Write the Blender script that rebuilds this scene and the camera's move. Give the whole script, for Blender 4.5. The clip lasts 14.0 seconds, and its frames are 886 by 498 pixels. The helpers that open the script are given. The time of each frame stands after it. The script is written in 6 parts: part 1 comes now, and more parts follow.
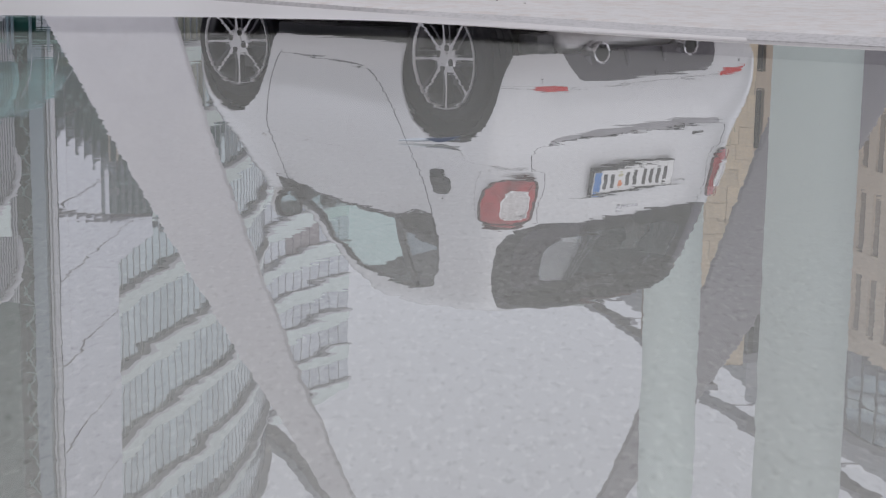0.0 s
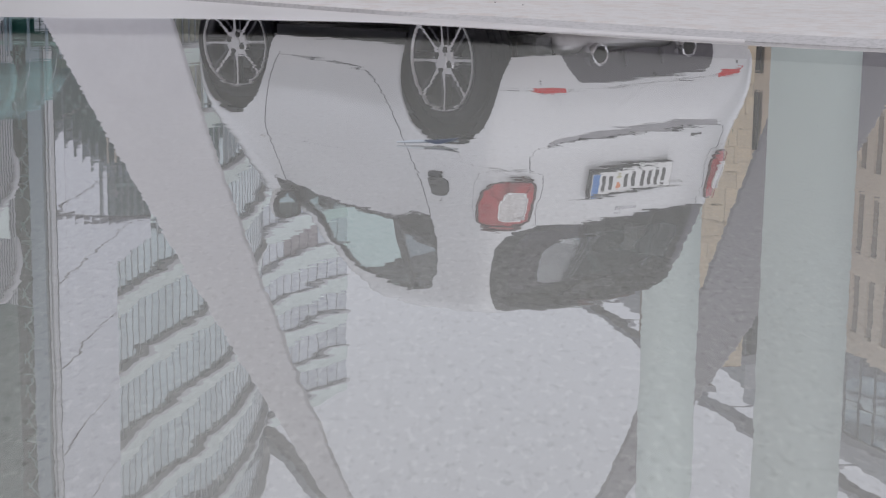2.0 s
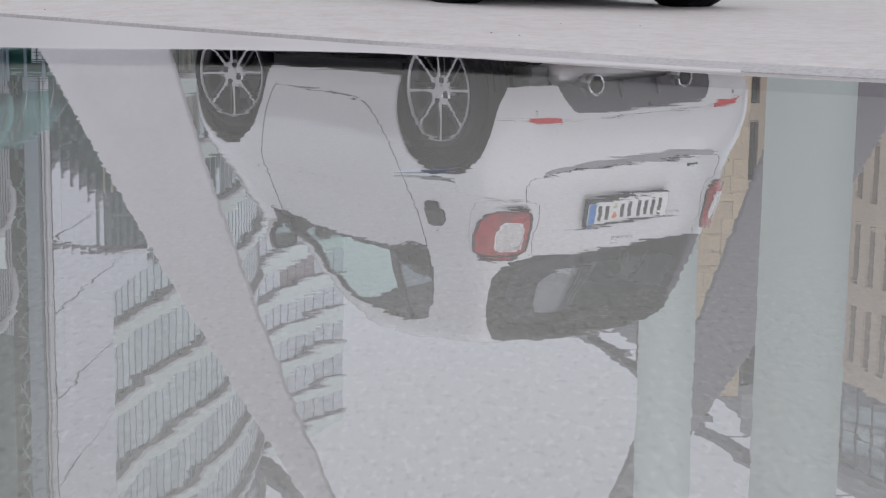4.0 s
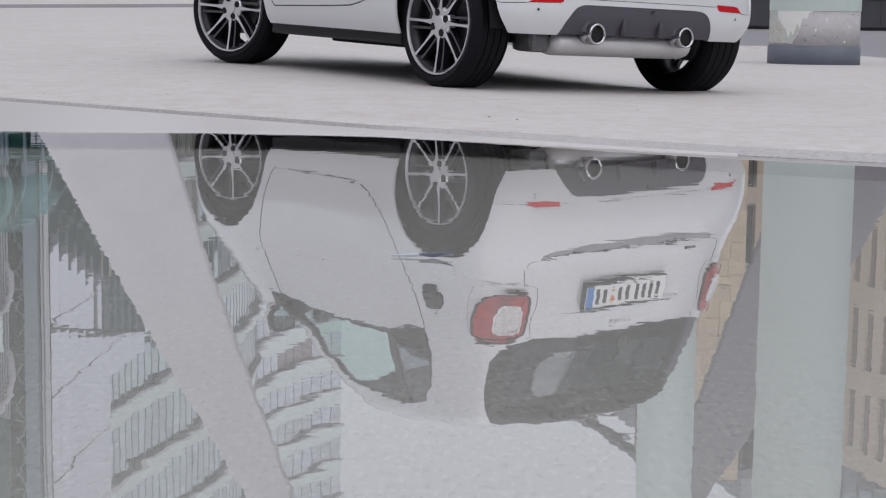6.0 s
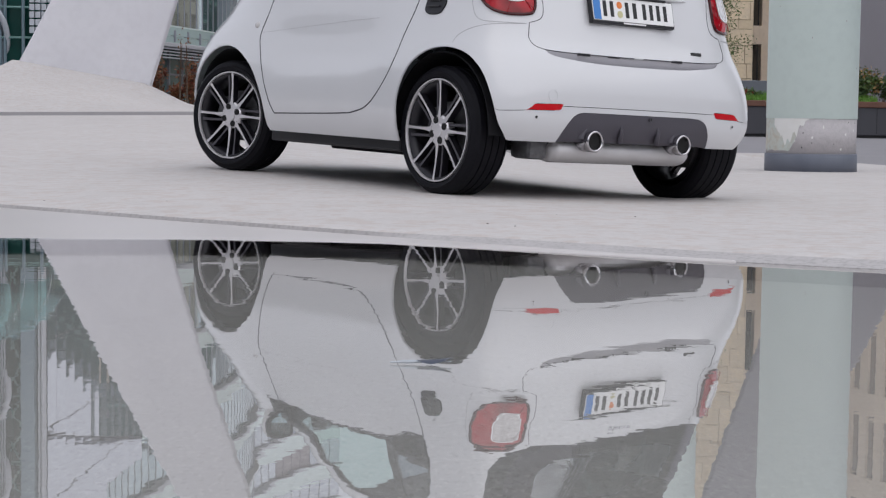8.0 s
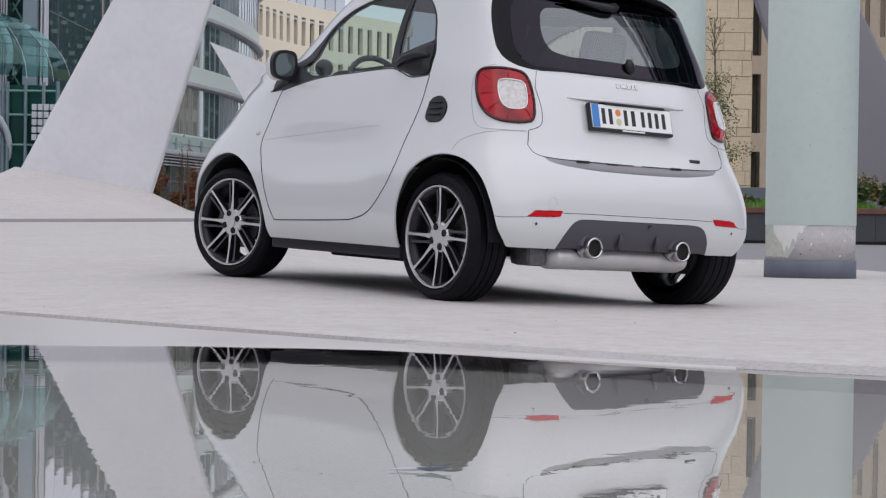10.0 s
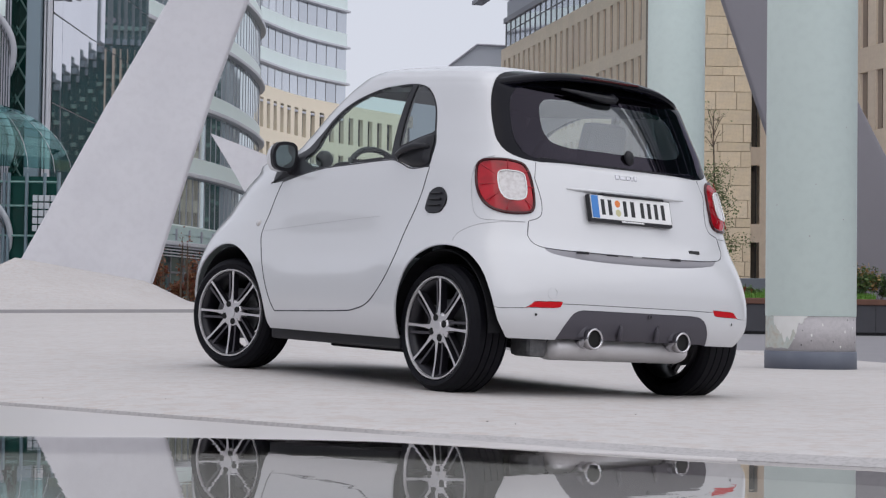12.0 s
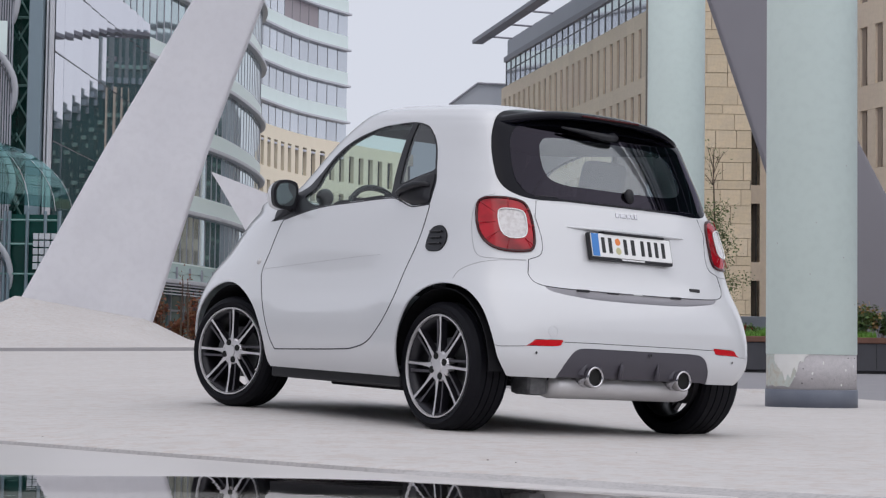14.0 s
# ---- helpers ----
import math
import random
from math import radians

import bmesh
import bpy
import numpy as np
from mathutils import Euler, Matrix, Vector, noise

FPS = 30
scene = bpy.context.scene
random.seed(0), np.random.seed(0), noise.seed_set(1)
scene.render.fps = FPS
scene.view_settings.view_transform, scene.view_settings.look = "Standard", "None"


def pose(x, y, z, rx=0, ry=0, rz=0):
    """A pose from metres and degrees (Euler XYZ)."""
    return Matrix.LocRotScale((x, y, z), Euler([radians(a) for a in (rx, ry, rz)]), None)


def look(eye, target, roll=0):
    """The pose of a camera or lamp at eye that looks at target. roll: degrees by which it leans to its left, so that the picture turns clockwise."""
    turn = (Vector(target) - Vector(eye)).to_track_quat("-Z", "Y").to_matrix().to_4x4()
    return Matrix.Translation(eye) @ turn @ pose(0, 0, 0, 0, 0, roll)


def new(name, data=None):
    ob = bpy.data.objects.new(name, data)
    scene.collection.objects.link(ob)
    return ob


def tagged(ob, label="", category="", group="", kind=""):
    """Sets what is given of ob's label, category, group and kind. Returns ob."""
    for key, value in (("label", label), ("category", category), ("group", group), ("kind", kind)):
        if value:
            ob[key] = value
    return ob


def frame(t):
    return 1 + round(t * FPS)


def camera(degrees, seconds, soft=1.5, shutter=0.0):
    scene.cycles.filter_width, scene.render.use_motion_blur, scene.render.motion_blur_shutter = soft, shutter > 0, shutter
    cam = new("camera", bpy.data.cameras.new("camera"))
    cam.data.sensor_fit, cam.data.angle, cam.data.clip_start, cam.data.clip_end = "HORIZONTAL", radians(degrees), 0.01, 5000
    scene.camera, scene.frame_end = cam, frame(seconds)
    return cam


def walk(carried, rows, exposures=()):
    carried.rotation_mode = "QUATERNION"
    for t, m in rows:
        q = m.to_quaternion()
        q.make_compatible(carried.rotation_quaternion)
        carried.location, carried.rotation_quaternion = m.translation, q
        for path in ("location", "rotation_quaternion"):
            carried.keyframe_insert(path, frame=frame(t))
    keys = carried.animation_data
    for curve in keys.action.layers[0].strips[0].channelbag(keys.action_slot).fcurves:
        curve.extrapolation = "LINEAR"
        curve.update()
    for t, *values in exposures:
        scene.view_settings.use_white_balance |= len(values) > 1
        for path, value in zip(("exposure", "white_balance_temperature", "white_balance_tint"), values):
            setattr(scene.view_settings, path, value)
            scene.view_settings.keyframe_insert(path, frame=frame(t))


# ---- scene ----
# ---------------------------------------------------------------- camera
EYE = Vector((0.0, 0.0, 0.404))           # low tripod over the pool, water at z = 0
cam = camera(27.46, 14.0, soft=1.25)
# seconds, tilt, heading (degrees)
TILTS = [(0, -11.156, 0.183), (0.5, -11.156, 0.176), (1, -11.149, 0.16), (1.5, -11.14, 0.15), (2, -11.101, 0.13),
         (4.5, -9.602, 0.011), (5, -8.923, 0.0), (5.5, -8.24, 0.0), (6, -7.52, 0.0), (6.5, -6.8, 0.0),
         (7, -6.0, 0.0), (7.5, -5.121, 0.0), (8, -4.154, 0.0), (10.5, 0.028, 0.05), (11, 0.834, 0.058),
         (11.5, 1.475, 0.065), (12, 2.08, 0.074), (12.5, 2.547, 0.081), (13, 2.925, 0.09), (13.5, 3.142, 0.1),
         (14, 3.285, 0.101)]


def aim(tilt, heading):
    p, y = radians(tilt), radians(heading)
    way = Vector((-math.sin(y) * math.cos(p), math.cos(y) * math.cos(p), math.sin(p)))
    return look(EYE, EYE + way * 10, 0.77)


walk(cam, [(t, aim(p, y)) for t, p, y in TILTS],
     exposures=[(0, -0.05), (2.2, -0.05), (4.6, 0.0), (8, 0.02), (14, 0.05)])

# ---------------------------------------------------------------- sky and light: a bright overcast day
world = bpy.data.worlds.new("overcast_sky")
scene.world = world
world.use_nodes = True
wn, wl = world.node_tree.nodes, world.node_tree.links
sky = wn.new("ShaderNodeTexSky")
sky.sky_type, sky.sun_disc = "NISHITA", False
sky.sun_elevation, sky.sun_rotation = radians(52), radians(200)
sky.air_density, sky.dust_density, sky.ozone_density = 1.0, 4.0, 1.0
desat = wn.new("ShaderNodeMix")
desat.data_type = "RGBA"
desat.inputs["Factor"].default_value = 0.9
wl.new(sky.outputs["Color"], desat.inputs["A"])
desat.inputs["B"].default_value = (7.3, 7.55, 8.5, 1)      # cloud layer
wl.new(desat.outputs["Result"], wn["Background"].inputs["Color"])
wn["Background"].inputs["Strength"].default_value = 0.095
sun_lamp = new("sun", bpy.data.lights.new("sun", "SUN"))
sun_lamp.data.energy, sun_lamp.data.angle, sun_lamp.data.color = 1.25, radians(100), (1.0, 0.985, 0.985)
sun_lamp.matrix_world = look((0, 0, 30), Vector((0, 0, 30)) - Vector((0.55, -0.58, 1.25)))
# ---------------------------------------------------------------- helpers
def part(name, bm, material, parent=None, label="", smooth=False):
    """One bmesh as one mesh object, under a thing or a part."""
    me = bpy.data.meshes.new(name)
    bm.to_mesh(me)
    bm.free()
    return link(name, me, material, parent, label, smooth)


def link(name, me, material, parent=None, label="", smooth=False):
    for m in (material if isinstance(material, (list, tuple)) else [material]):
        me.materials.append(m)
    if smooth:
        me.polygons.foreach_set("use_smooth", [True] * len(me.polygons))
    ob = new(name, me)
    if parent is not None:
        ob.parent = parent
    if label:
        ob["label"] = label
    return ob


def thing(name, m, label, category, group="", kind=""):
    ob = new(name)
    ob.empty_display_size = 0.2
    ob.matrix_world = m
    return tagged(ob, label, category, group, kind)


def add_box(bm, lo, hi, bevel=0.0, m=None):
    c, d = [(a + b) / 2 for a, b in zip(lo, hi)], [b - a for a, b in zip(lo, hi)]
    r = bmesh.ops.create_cube(bm, size=1.0, matrix=Matrix.Translation(c) @ Matrix.Diagonal((*d, 1)))
    vs = r["verts"]
    if bevel:
        es = list({e for v in vs for e in v.link_edges})
        rb = bmesh.ops.bevel(bm, geom=es, offset=bevel, segments=2, profile=0.6, affect="EDGES")
        vs = list(set(rb["verts"]) | {v for v in vs if v.is_valid})
    if m is not None:
        bmesh.ops.transform(bm, matrix=m, verts=vs)
    return vs


def box(lo, hi, bevel=0.0, m=None):
    bm = bmesh.new()
    add_box(bm, lo, hi, bevel, m)
    return bm


def add_prism(bm, outline, lo, hi, axis=2):
    """A straight prism over a 2D outline; axis 2: outline in x, y; 1: in x, z; 0: in y, z."""
    def p3(a, b, c):
        return (a, b, c) if axis == 2 else (a, c, b) if axis == 1 else (c, a, b)
    lower = [bm.verts.new(p3(a, b, lo)) for a, b in outline]
    upper = [bm.verts.new(p3(a, b, hi)) for a, b in outline]
    n = len(outline)
    fs = [bm.faces.new(lower[::-1]), bm.faces.new(upper)]
    for i in range(n):
        fs.append(bm.faces.new((lower[i], lower[(i + 1) % n], upper[(i + 1) % n], upper[i])))
    bmesh.ops.recalc_face_normals(bm, faces=fs)
    return fs


def add_lathe(bm, profile, n=48, m=None, close=False):
    """Turns (radius, height) pairs about z."""
    rings = []
    for r, z in profile:
        rings.append([bm.verts.new((r * math.cos(2 * math.pi * i / n), r * math.sin(2 * math.pi * i / n), z)) for i in range(n)])
    pairs = list(zip(rings, rings[1:])) + ([(rings[-1], rings[0])] if close else [])
    fs = []
    for a, b in pairs:
        for i in range(n):
            fs.append(bm.faces.new((a[i], a[(i + 1) % n], b[(i + 1) % n], b[i])))
    if not close:
        fs.append(bm.faces.new(rings[0][::-1]))
        fs.append(bm.faces.new(rings[-1]))
    bmesh.ops.recalc_face_normals(bm, faces=fs)
    if m is not None:
        bmesh.ops.transform(bm, matrix=m, verts=[v for r in rings for v in r])


def add_tube(bm, pts, radius, n=8, flat=1.0):
    """A tube along points; radius a number or one for each point."""
    pts = [Vector(p) for p in pts]
    rad = radius if isinstance(radius, (list, tuple)) else [radius] * len(pts)
    rings = []
    for i, p in enumerate(pts):
        t = (pts[min(i + 1, len(pts) - 1)] - pts[max(i - 1, 0)]).normalized()
        a = t.cross(Vector((0, 0, 1)))
        a = (a if a.length > 1e-3 else t.cross(Vector((0, 1, 0)))).normalized()
        b = a.cross(t)
        rings.append([bm.verts.new(p + rad[i] * (math.cos(2 * math.pi * k / n) * a + flat * math.sin(2 * math.pi * k / n) * b)) for k in range(n)])
    for r, s in zip(rings, rings[1:]):
        for k in range(n):
            bm.faces.new((r[k], r[(k + 1) % n], s[(k + 1) % n], s[k]))
    bm.faces.new(rings[0][::-1])
    bm.faces.new(rings[-1])


def thicken(bm, t):
    bm.normal_update()
    bmesh.ops.solidify(bm, geom=bm.faces[:], thickness=t)


def curve(pts, n=8, closed=True):
    """Catmull-Rom through 2D or 3D points."""
    pts = [Vector(p) for p in pts]
    m, out = len(pts), []
    for i in range(m if closed else m - 1):
        if closed:
            a, b, c, d = (pts[(i + k) % m] for k in (-1, 0, 1, 2))
        else:
            a, b, c, d = pts[max(i - 1, 0)], pts[i], pts[i + 1], pts[min(i + 2, m - 1)]
        for k in range(n):
            t = k / n
            out.append(0.5 * (2 * b + (c - a) * t + (2 * a - 5 * b + 4 * c - d) * t * t + (3 * b - a - 3 * c + d) * t ** 3))
    if not closed:
        out.append(pts[-1].copy())
    return out


# ---------------------------------------------------------------- materials
def material(name, color, rough=0.5, metal=0.0, spots=None, bump=None, coat=0.0, spec=0.5, var=0.0, rand=0.0, alpha=None):
    """A Principled material. spots: (scale, second colour, amount, sharpness) patches; bump: (scale, height);
    var: fine value variation; rand: value variation by object."""
    m = bpy.data.materials.new(name)
    m.use_nodes = True
    nt = m.node_tree
    n, l = nt.nodes, nt.links
    b = n["Principled BSDF"]
    b.inputs["Base Color"].default_value = (*color, 1)
    b.inputs["Roughness"].default_value = rough
    b.inputs["Metallic"].default_value = metal
    b.inputs["Specular IOR Level"].default_value = spec
    b.inputs["Coat Weight"].default_value = coat
    b.inputs["Coat Roughness"].default_value = 0.03
    tc = n.new("ShaderNodeTexCoord")
    col = None

    def mixed(fac, a, bcol, mode="MIX"):
        x = n.new("ShaderNodeMix")
        x.data_type, x.blend_type = "RGBA", mode
        l.new(fac, x.inputs["Factor"])
        for sock, v in (("A", a), ("B", bcol)):
            if isinstance(v, tuple):
                x.inputs[sock].default_value = (*v, 1)
            else:
                l.new(v, x.inputs[sock])
        return x.outputs["Result"]

    def noise_tex(scale, detail=4, lo=0.35, hi=0.65):
        t = n.new("ShaderNodeTexNoise")
        t.inputs["Scale"].default_value, t.inputs["Detail"].default_value = scale, detail
        l.new(tc.outputs["Object"], t.inputs["Vector"])
        r = n.new("ShaderNodeMapRange")
        r.inputs["From Min"].default_value, r.inputs["From Max"].default_value = lo, hi
        l.new(t.outputs["Fac"], r.inputs["Value"])
        return r.outputs["Result"], t.outputs["Fac"]
    src = color
    for s in spots or ():
        scale, second, amount, sharp = s
        f, _ = noise_tex(scale, 5, 0.5 - 0.3 / sharp + 0.05, 0.5 + 0.3 / sharp + 0.05)
        mul = n.new("ShaderNodeMath")
        mul.operation = "MULTIPLY"
        mul.inputs[1].default_value = amount
        l.new(f, mul.inputs[0])
        src = mixed(mul.outputs[0], src, second)
    if var:
        f, _ = noise_tex(220, 3)
        mul = n.new("ShaderNodeMath")
        mul.operation = "MULTIPLY"
        mul.inputs[1].default_value = var
        l.new(f, mul.inputs[0])
        src = mixed(mul.outputs[0], src, tuple(c * 0.45 for c in color))
    if rand:
        oi = n.new("ShaderNodeObjectInfo")
        mul = n.new("ShaderNodeMath")
        mul.operation = "MULTIPLY"
        mul.inputs[1].default_value = rand
        l.new(oi.outputs["Random"], mul.inputs[0])
        src = mixed(mul.outputs[0], src, tuple(c * 0.5 for c in color))
    if not isinstance(src, tuple):
        l.new(src, b.inputs["Base Color"])
    if bump:
        _, h = noise_tex(bump[0], 6)
        bp_ = n.new("ShaderNodeBump")
        bp_.inputs["Strength"].default_value, bp_.inputs["Distance"].default_value = 1.0, bump[1]
        l.new(h, bp_.inputs["Height"])
        l.new(bp_.outputs["Normal"], b.inputs["Normal"])
    return m


def glass_material(name, tint, rough=0.0, ior=1.5, gloss=(1, 1, 1)):
    """A thin pane: clear tinted light through it, mirror gloss by Fresnel."""
    m = bpy.data.materials.new(name)
    m.use_nodes = True
    n, l = m.node_tree.nodes, m.node_tree.links
    n.remove(n["Principled BSDF"])
    tr, gl, lw, mx = n.new("ShaderNodeBsdfTransparent"), n.new("ShaderNodeBsdfGlossy"), n.new("ShaderNodeLayerWeight"), n.new("ShaderNodeMixShader")
    tr.inputs["Color"].default_value = (*tint, 1)
    gl.inputs["Roughness"].default_value = rough
    gl.inputs["Color"].default_value = (*gloss, 1)
    lw.inputs["Blend"].default_value = 0.5
    f0 = ((ior - 1) / (ior + 1)) ** 2
    pw, ma = n.new("ShaderNodeMath"), n.new("ShaderNodeMath")
    pw.operation, ma.operation = "POWER", "MULTIPLY_ADD"
    pw.inputs[1].default_value = 5.0
    ma.inputs[1].default_value, ma.inputs[2].default_value = 1 - f0, f0
    l.new(lw.outputs["Facing"], pw.inputs[0])
    l.new(pw.outputs[0], ma.inputs[0])
    l.new(ma.outputs[0], mx.inputs[0])
    l.new(tr.outputs[0], mx.inputs[1])
    l.new(gl.outputs[0], mx.inputs[2])
    l.new(mx.outputs[0], n["Material Output"].inputs["Surface"])
    return m


M_CONCRETE = material("pale_coated_concrete", (0.60, 0.575, 0.565), 0.75, spots=[(0.7, (0.53, 0.505, 0.495), 0.8, 1.0), (5, (0.47, 0.445, 0.43), 0.35, 2.0), (38, (0.40, 0.37, 0.35), 0.22, 5.0), (13, (0.46, 0.36, 0.31), 0.30, 6.0)], bump=(40, 0.0015), var=0.06, spec=0.3)
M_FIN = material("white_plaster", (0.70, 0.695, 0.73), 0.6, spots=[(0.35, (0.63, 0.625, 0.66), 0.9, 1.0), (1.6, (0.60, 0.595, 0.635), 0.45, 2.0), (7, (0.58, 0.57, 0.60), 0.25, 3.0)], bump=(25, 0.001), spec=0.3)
# darker copy of the white plaster: the second leg's shade is in the colour
M_FIN_SHADED = material("shaded_plaster", (0.25, 0.24, 0.265), 0.7, spots=[(0.5, (0.30, 0.29, 0.315), 0.6, 1.0)], bump=(25, 0.001), spec=0.3)
M_PILLAR = material("pale_green_paint", (0.80, 0.93, 0.895), 0.5, spots=[(1.5, (0.76, 0.89, 0.855), 0.7, 1.0), (12, (0.70, 0.82, 0.79), 0.25, 3.0)], bump=(90, 0.0006), spec=0.35)
M_PAINT = material("white_car_paint", (0.635, 0.64, 0.66), 0.30, coat=1.0, spec=0.4)
M_BLACK = material("gloss_black", (0.005, 0.005, 0.009), 0.04, coat=0.0, spec=0.14)
M_TYRE = material("tyre_rubber", (0.005, 0.005, 0.008), 0.6, spots=[(14, (0.010, 0.010, 0.013), 0.5, 1.0)], spec=0.15)
M_STONE = material("beige_stone", (0.85, 0.76, 0.61), 0.8, spots=[(0.5, (0.79, 0.70, 0.55), 0.5, 1.2)], spec=0.2)
M_WHITE_PANEL = material("pale_green_panel", (0.74, 0.84, 0.82), 0.35, spots=[(0.3, (0.69, 0.79, 0.77), 0.6, 1.0)])
M_PAVING = material("grey_paving", (0.28, 0.27, 0.285), 0.8, spots=[(1.5, (0.24, 0.235, 0.25), 0.6, 1.2)], var=0.08, bump=(60, 0.001))
M_SOIL = material("dark_steel", (0.05, 0.05, 0.06), 0.5, spots=[(2, (0.07, 0.07, 0.08), 0.6, 1.0)])


M_TRIM = material("matt_black_plastic", (0.014, 0.014, 0.018), 0.42, bump=(300, 0.0002), spec=0.4)
M_GREY_PLASTIC = material("dark_grey_plastic", (0.075, 0.070, 0.086), 0.45, bump=(400, 0.0002), spec=0.4)
M_RECESS = material("recess_shade", (0.52, 0.51, 0.55), 0.45)
M_FEATHER = material("blue_black_feather", (0.02, 0.03, 0.06), 0.35)
M_FEATHER_PALE = material("pale_feather", (0.45, 0.48, 0.52), 0.5)
M_SEAM = material("panel_gap", (0.05, 0.05, 0.06), 0.7)
M_CHROME = material("chrome", (0.58, 0.57, 0.59), 0.10, metal=1.0)
M_STEEL = material("dull_steel", (0.62, 0.61, 0.62), 0.5, metal=0.5, spots=[(9, (0.52, 0.51, 0.52), 0.6, 1.0)])
M_HEATSHIELD = material("dark_mottled_metal", (0.12, 0.12, 0.125), 0.5, metal=0.6, spots=[(30, (0.22, 0.22, 0.23), 0.6, 2.0)])
# near-black for the sooty pipe mouth and for shade in bolt holes and pits
M_SOOT_SHADE = material("soot_hollow_shade", (0.008, 0.008, 0.008), 0.9)
M_RIM_BRIGHT = material("machined_alloy", (0.74, 0.72, 0.74), 0.36, metal=0.6)
M_RIM_DARK = material("anthracite_alloy", (0.016, 0.015, 0.020), 0.38, metal=0.3)
M_RIM_GREY = material("grey_alloy", (0.105, 0.10, 0.115), 0.35, metal=0.5)
M_CREASE = material("seam_crease_shade", (0.42, 0.42, 0.44), 0.4)
M_LINER = material("black_felt", (0.010, 0.010, 0.012), 0.9, spec=0.2)
M_HEADLINER = material("grey_headliner", (0.16, 0.16, 0.17), 0.9)
M_SEAT = material("dark_fabric", (0.16, 0.165, 0.18), 0.85, bump=(200, 0.0008))
M_PLATE = material("white_plate", (0.80, 0.80, 0.80), 0.35)
M_INK = material("black_ink", (0.012, 0.012, 0.014), 0.5)
M_BLUE = material("plate_blue", (0.04, 0.20, 0.55), 0.35)
M_ORANGE = material("orange_seal", (0.75, 0.22, 0.05), 0.5)
M_SEAL = material("seal_grey", (0.55, 0.52, 0.30), 0.5)
M_REFLECTOR = material("red_reflector", (0.55, 0.006, 0.012), 0.12, coat=0.6)
M_LAMP_RED = material("red_lamp", (0.46, 0.003, 0.014), 0.04, coat=0.0, spec=0.5, spots=[(9, (0.10, 0.001, 0.004), 0.95, 1.5)])
M_LAMP_DEEP = material("deep_red_lamp", (0.30, 0.002, 0.009), 0.06, spec=0.5)
M_LAMP_RIM = material("dark_lamp_rim", (0.045, 0.001, 0.003), 0.15, spec=0.4)
M_LAMP_CLEAR = material("clear_lamp", (0.62, 0.60, 0.60), 0.08, coat=1.0, spots=[(60, (0.42, 0.38, 0.38), 0.7, 2.0)])
M_MIRROR = material("mirror_glass", (0.55, 0.62, 0.64), 0.02, metal=1.0)
M_CARGLASS = glass_material("car_glass", (0.80, 0.90, 0.87), 0.0, 1.55)
M_TINTGLASS = glass_material("tinted_glass", (0.80, 0.84, 0.88), 0.0, 2.3, (0.93, 0.97, 1.0))
M_PRIVACY = glass_material("privacy_glass", (0.30, 0.33, 0.37), 0.0, 1.9)
M_FRIT = glass_material("dark_glass", (0.03, 0.027, 0.045), 0.0, 1.42, (0.88, 0.80, 1.0))
M_BADGE = material("satin_badge", (0.62, 0.62, 0.65), 0.25, metal=0.5)


M_COATED = material("coated_window", (0.72, 0.75, 0.79), 0.04, metal=0.85, rand=0.30)
M_COATED_GREEN = material("green_window", (0.58, 0.69, 0.70), 0.04, metal=0.85, rand=0.45, spec=0.7)
M_BLIND = material("mauve_blind", (0.34, 0.30, 0.32), 0.5)
M_MULLION_PALE = material("pale_grey_mullion", (0.36, 0.37, 0.42), 0.5)
M_MULLION = material("grey_mullion", (0.16, 0.165, 0.18), 0.5)
M_LEDGE = material("pale_metal_ledge", (0.58, 0.59, 0.63), 0.4, spots=[(0.6, (0.46, 0.47, 0.51), 0.6, 1.0)])
M_LEDGE_DARK = material("grey_metal_ledge", (0.27, 0.27, 0.31), 0.45, spots=[(0.6, (0.23, 0.23, 0.27), 0.6, 1.0)])
M_ROOFWALL = material("grey_metal_cladding", (0.43, 0.45, 0.50), 0.5, spots=[(0.4, (0.37, 0.39, 0.44), 0.6, 1.0)])
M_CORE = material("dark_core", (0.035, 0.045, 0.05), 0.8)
M_SLIT = material("dark_window", (0.03, 0.03, 0.032), 0.08, spec=0.6, rand=0.5)
M_REVEAL = material("bronze_reveal", (0.33, 0.27, 0.22), 0.6)
M_SHOP = material("shop_glass", (0.12, 0.19, 0.185), 0.06, metal=0.3, rand=0.6)
M_BAND_GLASS = material("pale_teal_band_glass", (0.54, 0.68, 0.67), 0.2, spots=[(0.6, (0.42, 0.56, 0.56), 0.6, 1.2)], rand=0.25)
M_MIRROR_FACADE = material("mirror_facade", (0.68, 0.68, 0.73), 0.02, metal=0.95, rand=0.12)
M_POST_BLUE = material("blue_grey_steel", (0.20, 0.26, 0.30), 0.4, metal=0.3)
M_GREEN_GLASS = material("dark_green_glass", (0.008, 0.048, 0.040), 0.12, spots=[(0.4, (0.02, 0.085, 0.072), 0.7, 1.5)], spec=0.35)
M_GREEN_BLOCK = material("green_glazed_front", (0.012, 0.060, 0.066), 0.3, spots=[(0.25, (0.03, 0.11, 0.115), 0.8, 1.5)])
M_LATTICE = material("green_grey_steel", (0.16, 0.29, 0.27), 0.5)
M_TEAL_GLASS = glass_material("teal_glass", (0.52, 0.73, 0.71), 0.02, 1.6, (0.70, 0.92, 0.92))
M_STONE_R = material("beige_sandstone", (0.84, 0.72, 0.58), 0.8, spots=[(0.5, (0.79, 0.67, 0.53), 0.6, 1.2), (5, (0.64, 0.54, 0.43), 0.3, 2)], rand=0.15, spec=0.2)
